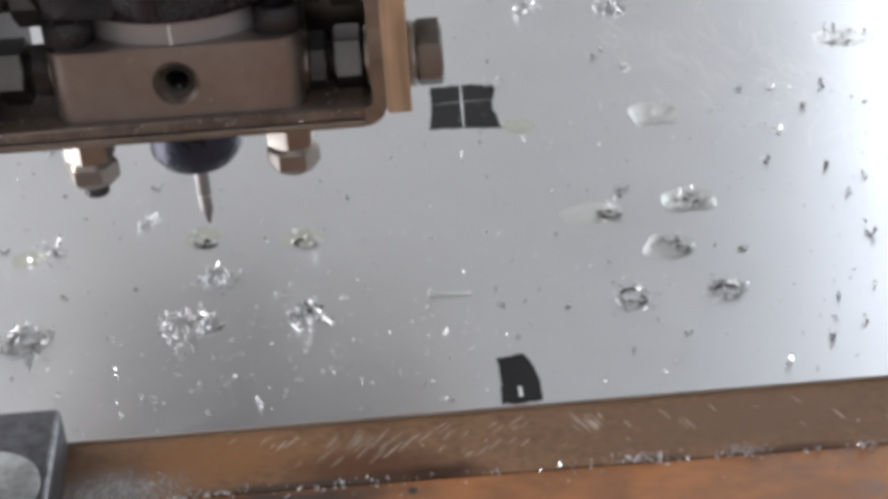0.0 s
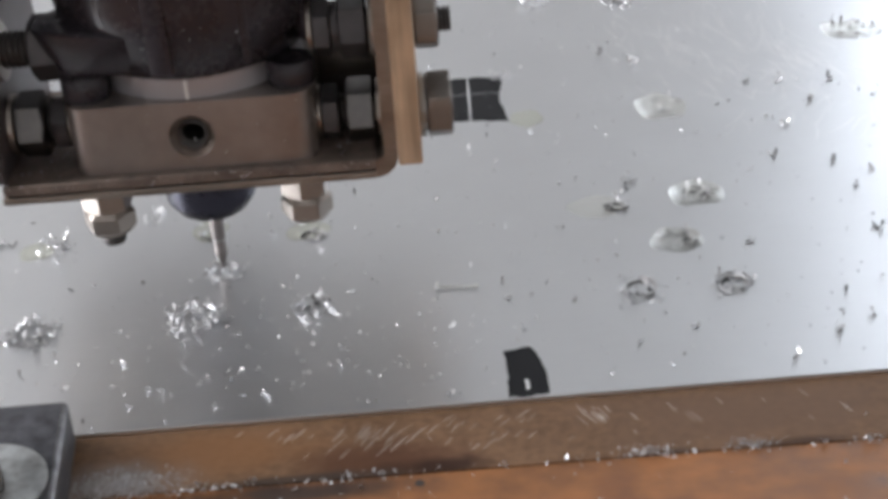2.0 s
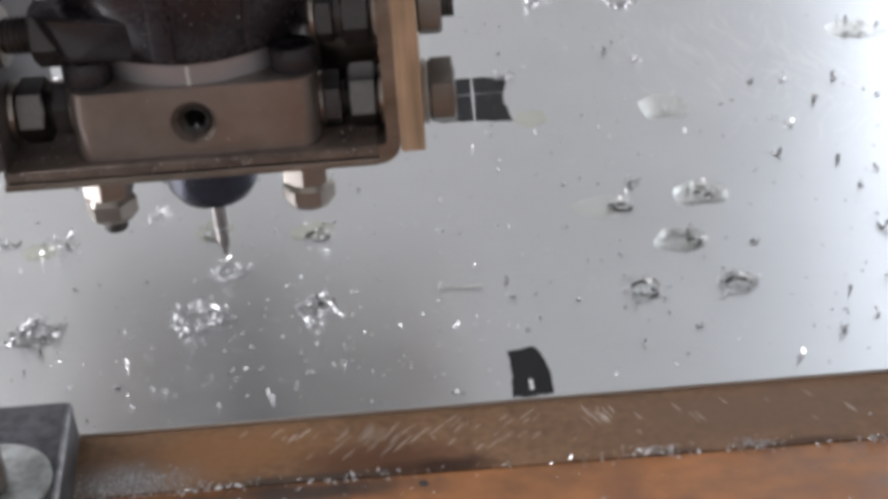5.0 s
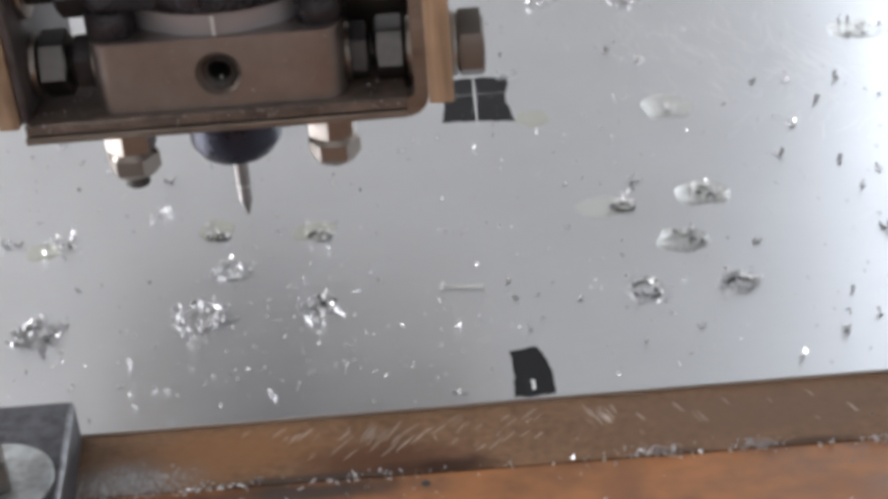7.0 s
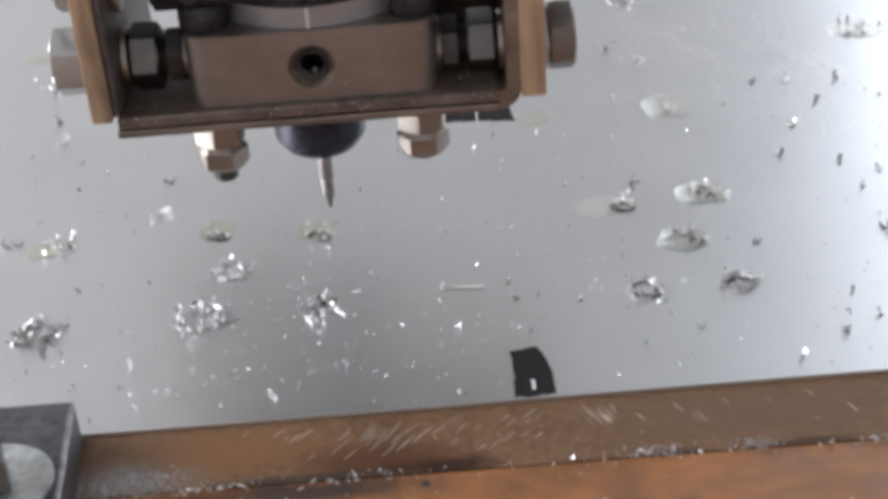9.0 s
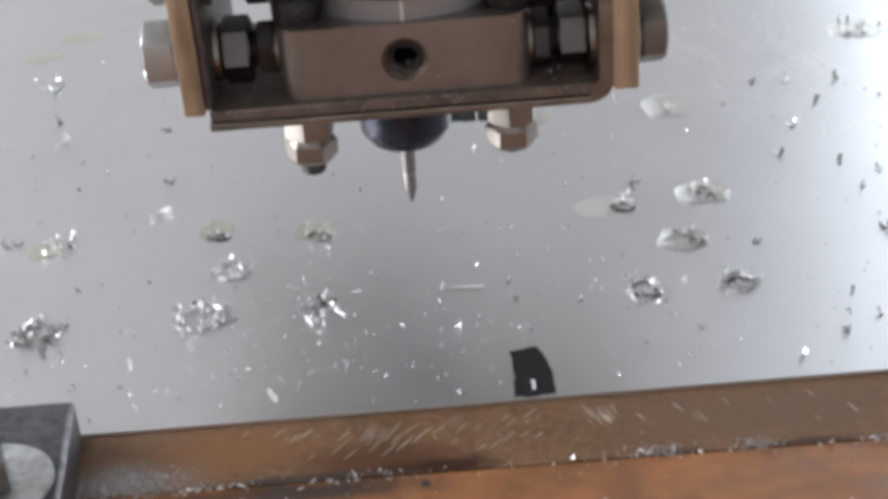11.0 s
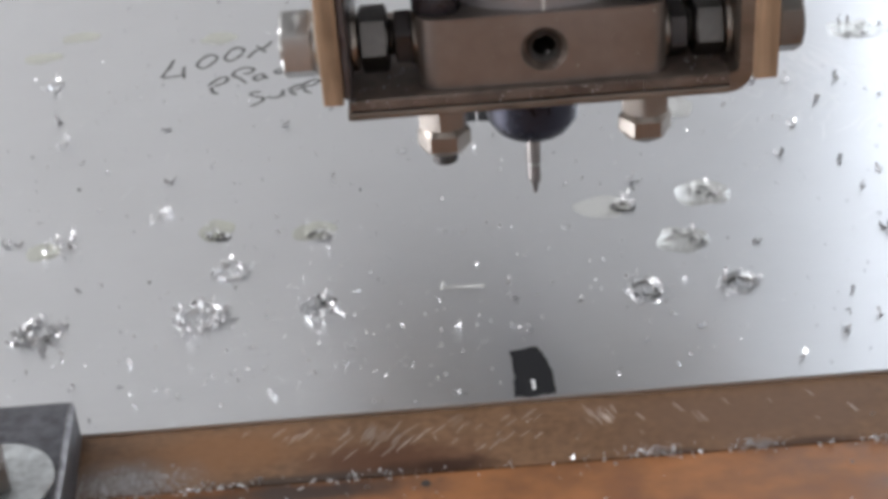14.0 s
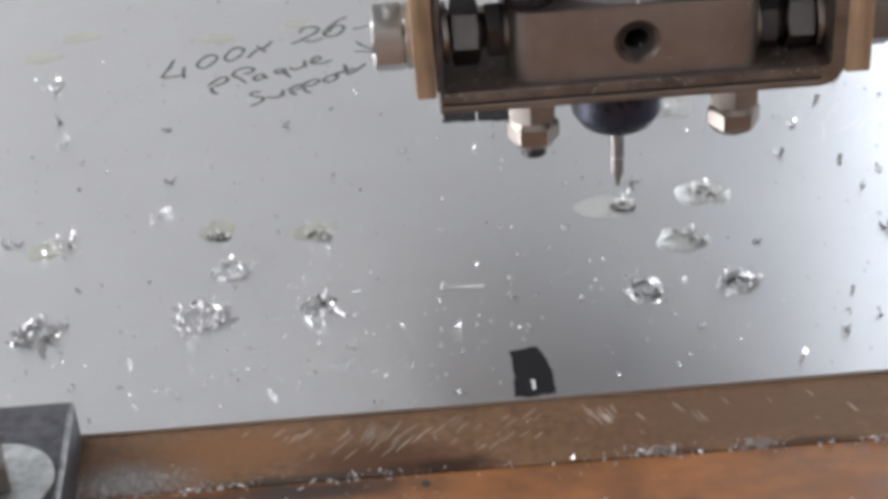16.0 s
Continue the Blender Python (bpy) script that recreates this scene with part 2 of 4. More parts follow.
def carve(bm, *cutters):
    """bm minus the cutters."""
    def temp(b):
        me = bpy.data.meshes.new("tmp")
        b.to_mesh(me)
        b.free()
        return new("tmp", me)
    base = temp(bm)
    tools = [temp(c) for c in cutters]
    for t in tools:
        mod = base.modifiers.new("cut", "BOOLEAN")
        mod.object, mod.operation, mod.solver = t, "DIFFERENCE", "EXACT"
    bpy.context.view_layer.update()
    me = bpy.data.meshes.new_from_object(base.evaluated_get(bpy.context.evaluated_depsgraph_get()))
    out = bmesh.new()
    out.from_mesh(me)
    bpy.data.meshes.remove(me)
    for o in [base, *tools]:
        d = o.data
        bpy.data.objects.remove(o)
        bpy.data.meshes.remove(d)
    return out


TO_X = pose(0, 0, 0, 0, 90, 0)      # local z to world +x
TO_FRONT = pose(0, 0, 0, 90, 0, 0)  # local z to world -y
TO_DOWN = pose(0, 0, 0, 180, 0, 0)


def shift(x, y, z):
    return Matrix.Translation((x, y, z))


# ---- the room, out of view: it closes the place and gives the reflections ----
def wall(name, axis, at, a0, a1, z0, z1, mat, opening=None, thick=160):
    """A wall across x or y, with one opening (a0, a1, z0, z1) through it."""
    spans = [(a0, a1, z0, z1)]
    if opening:
        p0, p1, q0, q1 = opening
        spans = [(a0, p0, z0, z1), (p1, a1, z0, z1), (p0, p1, z0, q0), (p0, p1, q1, z1)]
    bms = []
    for s0, s1, t0, t1 in spans:
        lo, hi = (at, at + thick) if at > 0 else (at - thick, at)
        bms.append(bm_box(lo, hi, s0, s1, t0, t1) if axis == "x" else bm_box(s0, s1, lo, hi, t0, t1))
    return thing(name, join(*bms), mat, "plain painted workshop wall", "wall", kind="structure", smooth=0)


wall("wall_north", "y", 2300, -2360, 2360, -950, 1750, M_WALL, (850, 2130, 240, 1560))
wall("wall_west", "x", -2200, -2300, 2300, -950, 1750, M_WALL, (-500, 1100, 280, 1480))
wall("wall_east", "x", 2200, -2300, 2300, -950, 1750, M_WALL)
# unseen south wall, coloured extra pale to bounce light onto the head's front
wall("wall_south", "y", -2300, -2360, 2360, -950, 1750, M_WALL_FILL)
thing("floor", bm_box(-2360, 2360, -2460, 2460, -1050, -950), M_FLOOR, "grey concrete workshop floor", "floor", kind="structure", smooth=0)
thing("ceiling", bm_box(-2360, 2360, -2460, 2460, 1750, 1850), M_CEIL, "grey painted workshop ceiling", "ceiling", kind="structure", smooth=0)


def window_frame(name, axis, at, a0, a1, z0, z1):
    root = tagged(new(name), "white framed workshop window", "window", kind="structure")
    w = 45
    for s0, s1, t0, t1 in ((a0, a1, z0, z0 + w), (a0, a1, z1 - w, z1), (a0, a0 + w, z0 + w, z1 - w), (a1 - w, a1, z0 + w, z1 - w),
                           ((a0 + a1) / 2 - w / 2, (a0 + a1) / 2 + w / 2, z0 + w, z1 - w)):
        d0, d1 = at - 25, at + 25
        part("frame_bar", bm_box(d0, d1, s0, s1, t0, t1, 4) if axis == "x" else bm_box(s0, s1, d0, d1, t0, t1, 4), M_FRAME, root)


window_frame("window_1", "y", 2410, 850, 2130, 240, 1560)
window_frame("window_2", "x", -2310, -500, 1100, 280, 1480)

# ---- machine bed ----
bed = tagged(new("machine_bed"), "brown varnished board bed with a joint along its front", "machine bed")
part("bed_board", bm_box(-330, 330, -82.6, 420, -15, -1.0, 0.4), M_BOARD, bed, "dull brown scuffed board")
part("front_board", bm_box(-330, 330, -330, -82.74, -16, -1.3, 0.2), M_BOARD_FRONT, bed, "orange-brown board with metal chips on it")
part("base_plate", bm_box(-330, 330, -330, 420, -34, -16.3, 1), M_TABLE, bed)
for sx in (-300, 300):
    for sy in (-300, 390):
        part("leg", bm_box(sx - 22, sx + 22, sy - 22, sy + 22, -950, -34.3, 2), M_TABLE, bed)

# ---- aluminium plate ----
PLATE = pose(0, -0.0629, 0, 0, 0, 0.53)
plate = tagged(new("aluminium_plate"), "rolled bare aluminium plate, scratched and strewn with chips", "metal plate")
plate.matrix_world = PLATE
part("sheet", bm_box(-228, 172, 0, 268, -0.97, 0, 0.1, 1), M_ALU, plate)


# ---- loose marks on the plate ----
def bm_patch(outline, z0, z1, wobble=0.0, rng=None, sub=6):
    """A thin flat patch with a slightly ragged outline."""
    rng = rng or random.Random(3)
    pts = []
    for (xa, ya), (xb, yb) in zip(outline, outline[1:] + outline[:1]):
        for k in range(sub):
            f = k / sub
            pts.append((xa + (xb - xa) * f + rng.uniform(-wobble, wobble), ya + (yb - ya) * f + rng.uniform(-wobble, wobble)))
    bm = bmesh.new()
    lo = [bm.verts.new((x, y, z0)) for x, y in pts]
    hi = [bm.verts.new((x, y, z1)) for x, y in pts]
    n = len(pts)
    for k in range(n):
        bm.faces.new((lo[k], lo[(k + 1) % n], hi[(k + 1) % n], hi[k]))
    f = bm.faces.new(hi)
    bmesh.ops.recalc_face_normals(bm, faces=bm.faces)
    bmesh.ops.triangulate(bm, faces=[f])
    return bm


def bm_stroke(points, width, z0, z1, rng=None):
    """A line with tapering ends along points in the plane."""
    bm = bmesh.new()
    left, right = [], []
    for i, (x, y) in enumerate(points):
        xa, ya = points[max(0, i - 1)]
        xb, yb = points[min(len(points) - 1, i + 1)]
        d = math.hypot(xb - xa, yb - ya) or 1
        nx, ny = -(yb - ya) / d, (xb - xa) / d
        w = width / 2 * (0.45 if i in (0, len(points) - 1) else 1.0) * (rng.uniform(0.7, 1.2) if rng else 1)
        left.append((x + nx * w, y + ny * w))
        right.append((x - nx * w, y - ny * w))
    lo = [[bm.verts.new((x, y, z0)) for x, y in s] for s in (left, right)]
    hi = [[bm.verts.new((x, y, z1)) for x, y in s] for s in (left, right)]
    for i in range(len(points) - 1):
        bm.faces.new((hi[0][i], hi[0][i + 1], hi[1][i + 1], hi[1][i]))
        bm.faces.new((lo[0][i], lo[0][i + 1], hi[0][i + 1], hi[0][i]))
        bm.faces.new((lo[1][i], lo[1][i + 1], hi[1][i + 1], hi[1][i]))
    bmesh.ops.recalc_face_normals(bm, faces=bm.faces)
    return bm


square = tagged(new("marker_square"), "black marker square with a cross scribed through it on the plate", "marker square")
part("ink_patch", bm_patch([(3.6, 100.5), (16, 100.9), (22.6, 97.8), (20.8, 84), (22.6, 68.6), (12, 70.6), (2.2, 71.2), (3.4, 86)], 0.0, 0.06, 0.35), M_INK, square)
part("scribed_line", bm_stroke([(12.6, 103), (12.3, 88), (11.9, 66.5)], 0.55, 0.06, 0.10), M_SCRATCH, square, "bright scribed line")
part("scribed_line", bm_stroke([(4, 87.5), (12, 88.8), (21, 88.6)], 0.3, 0.06, 0.11), M_DULL, square, "thin scribed line")

mark = tagged(new("marker_block"), "black marker block at the front edge of the plate", "marker block")
part("ink_patch", bm_patch([(12.3, -45.4), (15, -44.9), (17.7, -44.0), (19.2, -47), (20.5, -53.5), (20.4, -61.6), (16, -62.3), (12.1, -62.0), (12.5, -55)], 0.0, 0.06, 0.22), M_INK, mark)
part("bare_spot", bm_patch([(15.9, -56.2), (16.6, -56.6), (16.6, -59.8), (15.9, -60.0)], 0.06, 0.1, 0.1), M_SCRATCH, mark, "small bare bright spot")

# a small pin lying on the plate
pin = tagged(new("wire_pin"), "small bright wire pin lying on the plate", "pin")
PIN = shift(-0.9, -18.0, 0.42) @ pose(0, 0, 0, 0, 0, -3) @ TO_X
part("shaft", bm_lathe([(0.3, 0.5), (0.3, 8.4), (0.42, 8.7), (0.42, 9.3), (0.1, 9.5)], 12, PIN), M_PIN, pin)
part("pin_head", bm_lathe([(0.3, -0.5), (1.0, -0.4), (1.0, 0.1), (0.4, 0.5)], 16, PIN @ pose(0, 0, 0, 0, 12, 0) @ shift(-0.55, 0, 0)), M_PIN, pin, "flat pin head")

# handwriting: each sign with its foot, its width and height, and its lean
writing = tagged(new("handwriting"), "handwritten pen note in three slanting lines on the plate", "handwriting")


# pen strokes of each sign in a box of width and height 1
PEN = {
    "4": [[(0.28, 1), (0.16, 0.55), (0.0, 0.16), (0.45, 0.14), (0.92, 0.2)], [(0.86, 0.6), (0.88, 0.35), (1, 0)]],
    "0": [[(0.9, 0.85), (0.55, 1), (0.15, 0.65), (0.02, 0.25), (0.35, 0.0), (0.75, 0.22), (1, 0.65), (0.85, 0.9), (0.5, 0.95)]],
    "x": [[(0, 0), (0.25, 0.4), (0.7, 0.62), (1, 1)], [(0.3, 0.75), (0.55, 0.5), (0.8, 0.3)]],
    "2": [[(0.2, 0.66), (0.3, 0.95), (0.62, 1), (0.8, 0.8), (0.6, 0.5), (0.3, 0.25), (0, 0.02), (0.3, 0.2), (0.6, 0.08), (1, 0.25)]],
    "6": [[(1, 1), (0.7, 0.9), (0.3, 0.6), (0.02, 0.25), (0.25, 0.0), (0.7, 0.12), (0.9, 0.45), (0.6, 0.6), (0.3, 0.4), (0.2, 0.2)]],
    "p": [[(0, 0.5), (0.35, 0.85), (0.8, 1), (1, 0.85), (0.75, 0.6), (0.3, 0.5)], [(0.2, 0.45), (0.32, 0.15), (0.65, 0)]],
    "l": [[(0.5, 0.62), (0.9, 0.66), (0.95, 0.92), (0.5, 1), (0.12, 0.82), (0.04, 0.58), (0.35, 0.38), (0.8, 0)]],
    "a": [[(0.75, 0.9), (0.3, 0.9), (0.05, 0.4), (0.35, 0.1), (0.75, 0.5)], [(0.7, 0.8), (0.75, 0.35), (1, 0.45)]],
    "q": [[(0.55, 0.85), (0.2, 0.9), (0.02, 0.65), (0.3, 0.5), (0.6, 0.75)], [(0.55, 1), (0.65, 0.5), (1, 0)]],
    "u": [[(0.05, 0.3), (0.2, 0.05), (0.6, 0.05), (0.88, 0.45), (0.85, 1)], [(0.88, 0.6), (0.95, 0.25), (1, 0.3)]],
    "e": [[(0.0, 0.3), (0.3, 0.45), (0.5, 0.85), (0.3, 1), (0.12, 0.6), (0.25, 0.15), (0.6, 0.15), (1, 0.5)]],
    "s": [[(0.75, 0.95), (0.3, 1), (0.1, 0.8), (0.6, 0.62), (0.98, 0.48), (0.75, 0.2), (0.2, 0)]],
    "o": [[(0.9, 0.8), (0.4, 0.8), (0.02, 0.3), (0.35, 0.02), (0.85, 0.4), (0.9, 0.85)]],
    "r": [[(0, 0), (0.25, 0.45), (0.6, 0.55), (1, 0.8)]],
    "t": [[(0.18, 1), (0.25, 0.5), (0.35, 0.12), (0.6, 0.35), (1, 0.95)], [(0.0, 0.3), (0.35, 0.45), (0.6, 0.62)]],
}


def smoothed(points, steps=4):
    out = []
    for i in range(len(points) - 1):
        p0, p1, p2, p3 = (points[min(len(points) - 1, max(0, i + k))] for k in (-1, 0, 1, 2))
        for k in range(steps):
            f = k / steps
            out.append(tuple(0.5 * (2 * b + (c - a) * f + (2 * a - 5 * b + 4 * c - d) * f * f + (3 * b - a - 3 * c + d) * f ** 3) for a, b, c, d in zip(p0, p1, p2, p3)))
    return out + [points[-1]]


def sign(ch, x, y, w, h, width=1.15):
    rng = random.Random(round(x * 10))
    bms = [bm_stroke(smoothed([(x + (a - 0.5) * w, y + (b - 0.5) * h) for a, b in pts]), width, 0.0, 0.05 + 0.006 * k, rng) for k, pts in enumerate(PEN[ch])]
    part("sign", join(*bms), M_PEN, writing)


for ch, x, y, w, h in (("4", -79.4, 125.2, 7.0, 16.3), ("0", -70.1, 129.8, 6.0, 10.9), ("0", -61.9, 134.2, 5.8, 11.0), ("x", -53.7, 136.4, 6.9, 13.0),
                       ("2", -38.6, 145.7, 10.3, 14.0), ("6", -30.1, 151.0, 7.3, 16.3)):
    sign(ch, x, y, w, h)
for ch, x, y, w, h in (("p", -64.9, 109.7, 5.7, 12.7), ("l", -57.8, 115.9, 6.5, 12.5), ("a", -52.0, 113.7, 4.8, 5.2), ("q", -45.3, 115.7, 5.2, 8.0),
                       ("u", -40.9, 121.1, 5.4, 6.4), ("e", -34.0, 123.4, 7.6, 6.4)):
    sign(ch, x, y, w, h)
for ch, x, y, w, h in (("s", -52.2, 97.7, 4.7, 10.4), ("u", -46.4, 100.1, 5.2, 5.4), ("p", -40.7, 102.2, 4.6, 7.4), ("p", -36.6, 103.9, 5.6, 9.8),
                       ("o", -30.2, 109.1, 4.6, 6.5), ("r", -27.5, 112.8, 3.9, 5.3), ("t", -23.7, 114.4, 8.2, 9.3)):
    sign(ch, x, y, w, h)
for pts in ([(-24.5, 148), (-21, 149), (-17.5, 151)], [(-23, 137), (-20.5, 132.5), (-15.8, 127.5), (-23.5, 129)], [(-17, 129), (-16.5, 137), (-17.2, 148), (-19, 152)], [(-18, 121.5), (-16.6, 128.5)]):
    part("pen_stroke", bm_stroke(smoothed(pts), 0.9, 0.0, 0.05), M_PEN, writing)

# scratches in the rolled surface
rng = random.Random(11)
for cx, cy, n, spread, turn, size in ((92, 96, 60, 28, 108, 13), (105, 62, 40, 24, 60, 12), (66, 122, 30, 24, 96, 12), (98, 128, 36, 22, 82, 13), (114, 96, 30, 20, 118, 15), (-40, 60, 7, 60, 92, 7), (-30, 100, 8, 40, 80, 6), (118, 20, 8, 25, 20, 9)):
    bms = []
    for _ in range(n):
        x, y = cx + rng.gauss(0, spread * 0.5), cy + rng.gauss(0, spread * 0.5)
        a = radians(turn + rng.gauss(0, 15))
        ln, bend = size * rng.uniform(0.3, 1.2), rng.uniform(-0.4, 0.4)
        pts = [(x + ln * (f - 0.5) * math.cos(a + bend * f), y + ln * (f - 0.5) * math.sin(a + bend * f)) for f in (0, 0.25, 0.5, 0.75, 1)]
        bms.append(bm_stroke(pts, rng.uniform(0.12, 0.30), 0.0, 0.012 + 0.01 * rng.random(), rng))
    thing("scratches", join(*bms), M_SCRATCH, "fine bright scratches in the aluminium surface", "scratches", kind="stuff")


# ---- chips ----
def bm_chip(rng, length, width, curl, m, bm):
    """A curled ribbon of cut metal, added to bm."""
    n = 5
    a = 0.0
    p = Vector((0, 0, 0))
    twist = rng.uniform(-0.5, 0.5)
    rows = []
    for k in range(n + 1):
        w = width * (0.35 + 0.65 * math.sin(math.pi * (0.12 + 0.76 * k / n)))
        side = Vector((math.sin(twist * k), math.cos(twist * k), 0.25 * math.sin(2.1 * k)))
        up = Vector((-math.sin(a), 0, math.cos(a))) * width * 0.10
        rows.append([bm.verts.new(m @ (p + side * w / 2 + up)), bm.verts.new(m @ (p - side * w / 2 + up)),
                     bm.verts.new(m @ (p - side * w / 2 - up)), bm.verts.new(m @ (p + side * w / 2 - up))])
        step = length / n
        p = p + Vector((math.cos(a) * step, 0, math.sin(a) * step))
        a += curl / n * rng.uniform(0.6, 1.4)
    for r, s in zip(rows, rows[1:]):
        for k in range(4):
            bm.faces.new((r[k], r[(k + 1) % 4], s[(k + 1) % 4], s[k]))
    bm.faces.new(rows[0][::-1])
    bm.faces.new(rows[-1])


def lying(rng, x, y, z, tilt=20):
    return Matrix.Translation((x, y, z)) @ pose(0, 0, 0, rng.uniform(-tilt, tilt), rng.uniform(-tilt, tilt), rng.uniform(0, 360))


def bm_burr(rng, bm, rx, ry, a0, span, width, lean, z):
    """A torn ribbon that follows part of an ellipse and leans outwards, added to bm."""
    n = max(4, int(span * 5))
    rows = []
    r = rng.uniform(0.9, 1.1)
    for k in range(n + 1):
        a = a0 + span * k / n
        w = width * rng.uniform(0.45, 1.25) * (0.35 + 0.65 * math.sin(math.pi * (0.1 + 0.8 * k / n)))
        q = r + rng.uniform(-0.06, 0.06)
        foot = Vector((rx * q * math.cos(a), ry * q * math.sin(a), z))
        out = Vector((math.cos(a), math.sin(a), 0))
        tip = foot + out * w * lean + Vector((0, 0, w * (1 - 0.5 * abs(lean))))
        thick = out * 0.12
        rows.append([bm.verts.new(foot), bm.verts.new(tip), bm.verts.new(tip + thick), bm.verts.new(foot + thick)])
    for p, q in zip(rows, rows[1:]):
        for k in range(4):
            bm.faces.new((p[k], p[(k + 1) % 4], q[(k + 1) % 4], q[k]))
    bm.faces.new(rows[0][::-1])
    bm.faces.new(rows[-1])


def pile(at, rx, ry, count, size, height, ring=0.55, seed=0, hollow=True, burrs=0, mat=None):
    """A ring of chips thrown up round a drilled spot."""
    rng = random.Random(seed)
    bm = bmesh.new()
    lumps = [(rng.uniform(0, 2 * math.pi), rng.uniform(0.4, 1.0)) for _ in range(5)]
    for _ in range(int(count * 0.7)):
        a0, w = rng.choice(lumps)
        a = a0 + rng.gauss(0, 0.55) if rng.random() < 0.4 else rng.uniform(0, 2 * math.pi)
        r = abs(rng.gauss(ring + 0.12 if hollow else ring, 0.17))
        x, y = rx * r * math.cos(a), ry * r * math.sin(a)
        z = 0.15 + rng.random() ** 1.5 * 0.65 * height * max(0.1, 1 - abs(r - ring) * 1.3)
        s = size * rng.uniform(0.5, 1.7)
        bm_chip(rng, s * rng.uniform(1.2, 2.2), s * rng.uniform(0.4, 0.75), rng.uniform(0.8, 4.2), lying(rng, x, y, z, 50), bm)
    for _ in range(burrs):
        f = rng.choice((0.45, 0.62, 0.8))
        bm_burr(rng, bm, rx * f, ry * f, rng.uniform(0, 6.28), rng.uniform(0.8, 2.4), size * rng.uniform(0.6, 1.3), rng.uniform(-0.2, 0.9), 0.05)
    if hollow:
        bm_chip(rng, size * 1.6, size * 1.1, 2.0, lying(rng, 0, 0, 0.3, 12), bm)
    for _ in range(count // 5):
        a, r = rng.uniform(0, 2 * math.pi), rng.uniform(0.9, 1.3)
        bm_chip(rng, size * rng.uniform(0.5, 1.2), size * 0.3, rng.uniform(0.5, 3), lying(rng, rx * r * math.cos(a), ry * r * math.sin(a), 0.15, 10), bm)
    bmesh.ops.recalc_face_normals(bm, faces=bm.faces)
    return thing("chip_pile", bm, mat or M_CHIP, "heap of bright curled aluminium chips round a drilled spot", "metal chips", "chip piles on the plate", "stuff",
                 shift(at[0] * MM, at[1] * MM, 0), smooth=25)


pile((-92.8, -24.6), 6.0, 6.4, 150, 0.95, 1.6, seed=1, burrs=6)
pile((-55.9, -23.2), 6.2, 7.0, 170, 0.9, 1.7, ring=0.66, seed=2, burrs=8)
pile((-28.8, -23.6), 4.8, 6.4, 60, 1.05, 1.5, seed=3, burrs=5)
pile((-50.7, -3.2), 4.6, 5.4, 26, 0.75, 0.9, ring=0.75, seed=4, burrs=10)
pile((65.7, -24.9), 4.8, 6.0, 22, 0.8, 0.9, ring=0.7, seed=5, burrs=13)
pile((44.4, -25.2), 4.6, 6.0, 36, 0.8, 1.0, ring=0.7, seed=6, burrs=11)
pile((131.5, 116.0), 9.0, 6.0, 60, 1.0, 0.6, seed=7)
pile((65.0, 153.0), 4.5, 5.0, 45, 1.4, 1.5, seed=8)
pile((38.4, 158.0), 3.6, 5.0, 40, 1.4, 1.5, seed=9)
pile((-71.0, 26.9), 3.6, 5.0, 34, 0.8, 0.7, seed=10)
pile((-105.9, 76.0), 3.0, 5.0, 16, 1.2, 1.2, seed=12)
pile((-115.5, 117.0), 3.0, 4.5, 18, 1.4, 1.2, seed=13)
pile((61.0, 104.0), 2.4, 4.0, 14, 1.1, 1.2, seed=14)
pile((22.0, 100.5), 3.8, 5.0, 22, 1.2, 1.4, seed=15)
pile((-95.0, 15.0), 4.5, 6.0, 26, 1.0, 1.0, seed=16)


# ---- drops of cutting oil ----
def oil(at, rx, ry, height, mat, seed, label):
    rng = random.Random(seed)
    lobes = [(rng.uniform(0.02, 0.06), rng.uniform(0, 6.28), k) for k in (2, 3, 4, 5)]
    bm = bmesh.new()
    n, rings = 40, 8
    rows = []
    for j in range(1, rings + 1):
        f = j / rings
        row = []
        for k in range(n):
            a = 2 * math.pi * k / n
            r = 1 + sum(amp * math.cos(q * a + ph) for amp, ph, q in lobes)
            row.append(bm.verts.new((rx * f * r * math.cos(a), ry * f * r * math.sin(a), 0.012 + height * (1 - f ** 2.4) ** 1.0)))
        rows.append(row)
    top = bm.verts.new((0, 0, 0.012 + height))
    for k in range(n):
        bm.faces.new((top, rows[0][k], rows[0][(k + 1) % n]))
    for r, s in zip(rows, rows[1:]):
        for k in range(n):
            bm.faces.new((r[k], s[k], s[(k + 1) % n], r[(k + 1) % n]))
    bm.faces.new(rows[-1][::-1])
    bmesh.ops.recalc_face_normals(bm, faces=bm.faces)
    ob = thing("oil_drop", bm, mat, label, "oil drop", "oil drops on the plate", at=shift(at[0] * MM, at[1] * MM, 0), smooth=60)
    ob.visible_shadow = False
    return ob


CLEAR = "clear drop of cutting oil round a drilled spot"
OLD = "thin yellowish film of cutting oil on the plate"
oil((65.6, 18.6), 7.0, 6.9, 0.42, M_OIL, 1, CLEAR)
oil((56.7, -3.9), 6.0, 6.4, 0.42, M_OIL, 2, CLEAR)
oil((40.0, 15.2), 7.2, 5.4, 0.14, M_OIL, 3, "thin clear film of cutting oil beside a drilled spot")
oil((65.4, 70.8), 7.0, 8.6, 0.42, M_OIL, 4, CLEAR)
oil((-56.4, 18.2), 4.4, 5.4, 0.18, M_OIL_OLD, 5, OLD)
oil((-31.6, 14.0), 5.4, 4.8, 0.16, M_OIL_OLD, 6, OLD)
oil((-99.0, 13.6), 4.2, 4.4, 0.15, M_OIL_OLD, 7, OLD)
oil((27.5, 69.5), 4.6, 5.5, 0.12, M_OIL_OLD, 8, OLD)
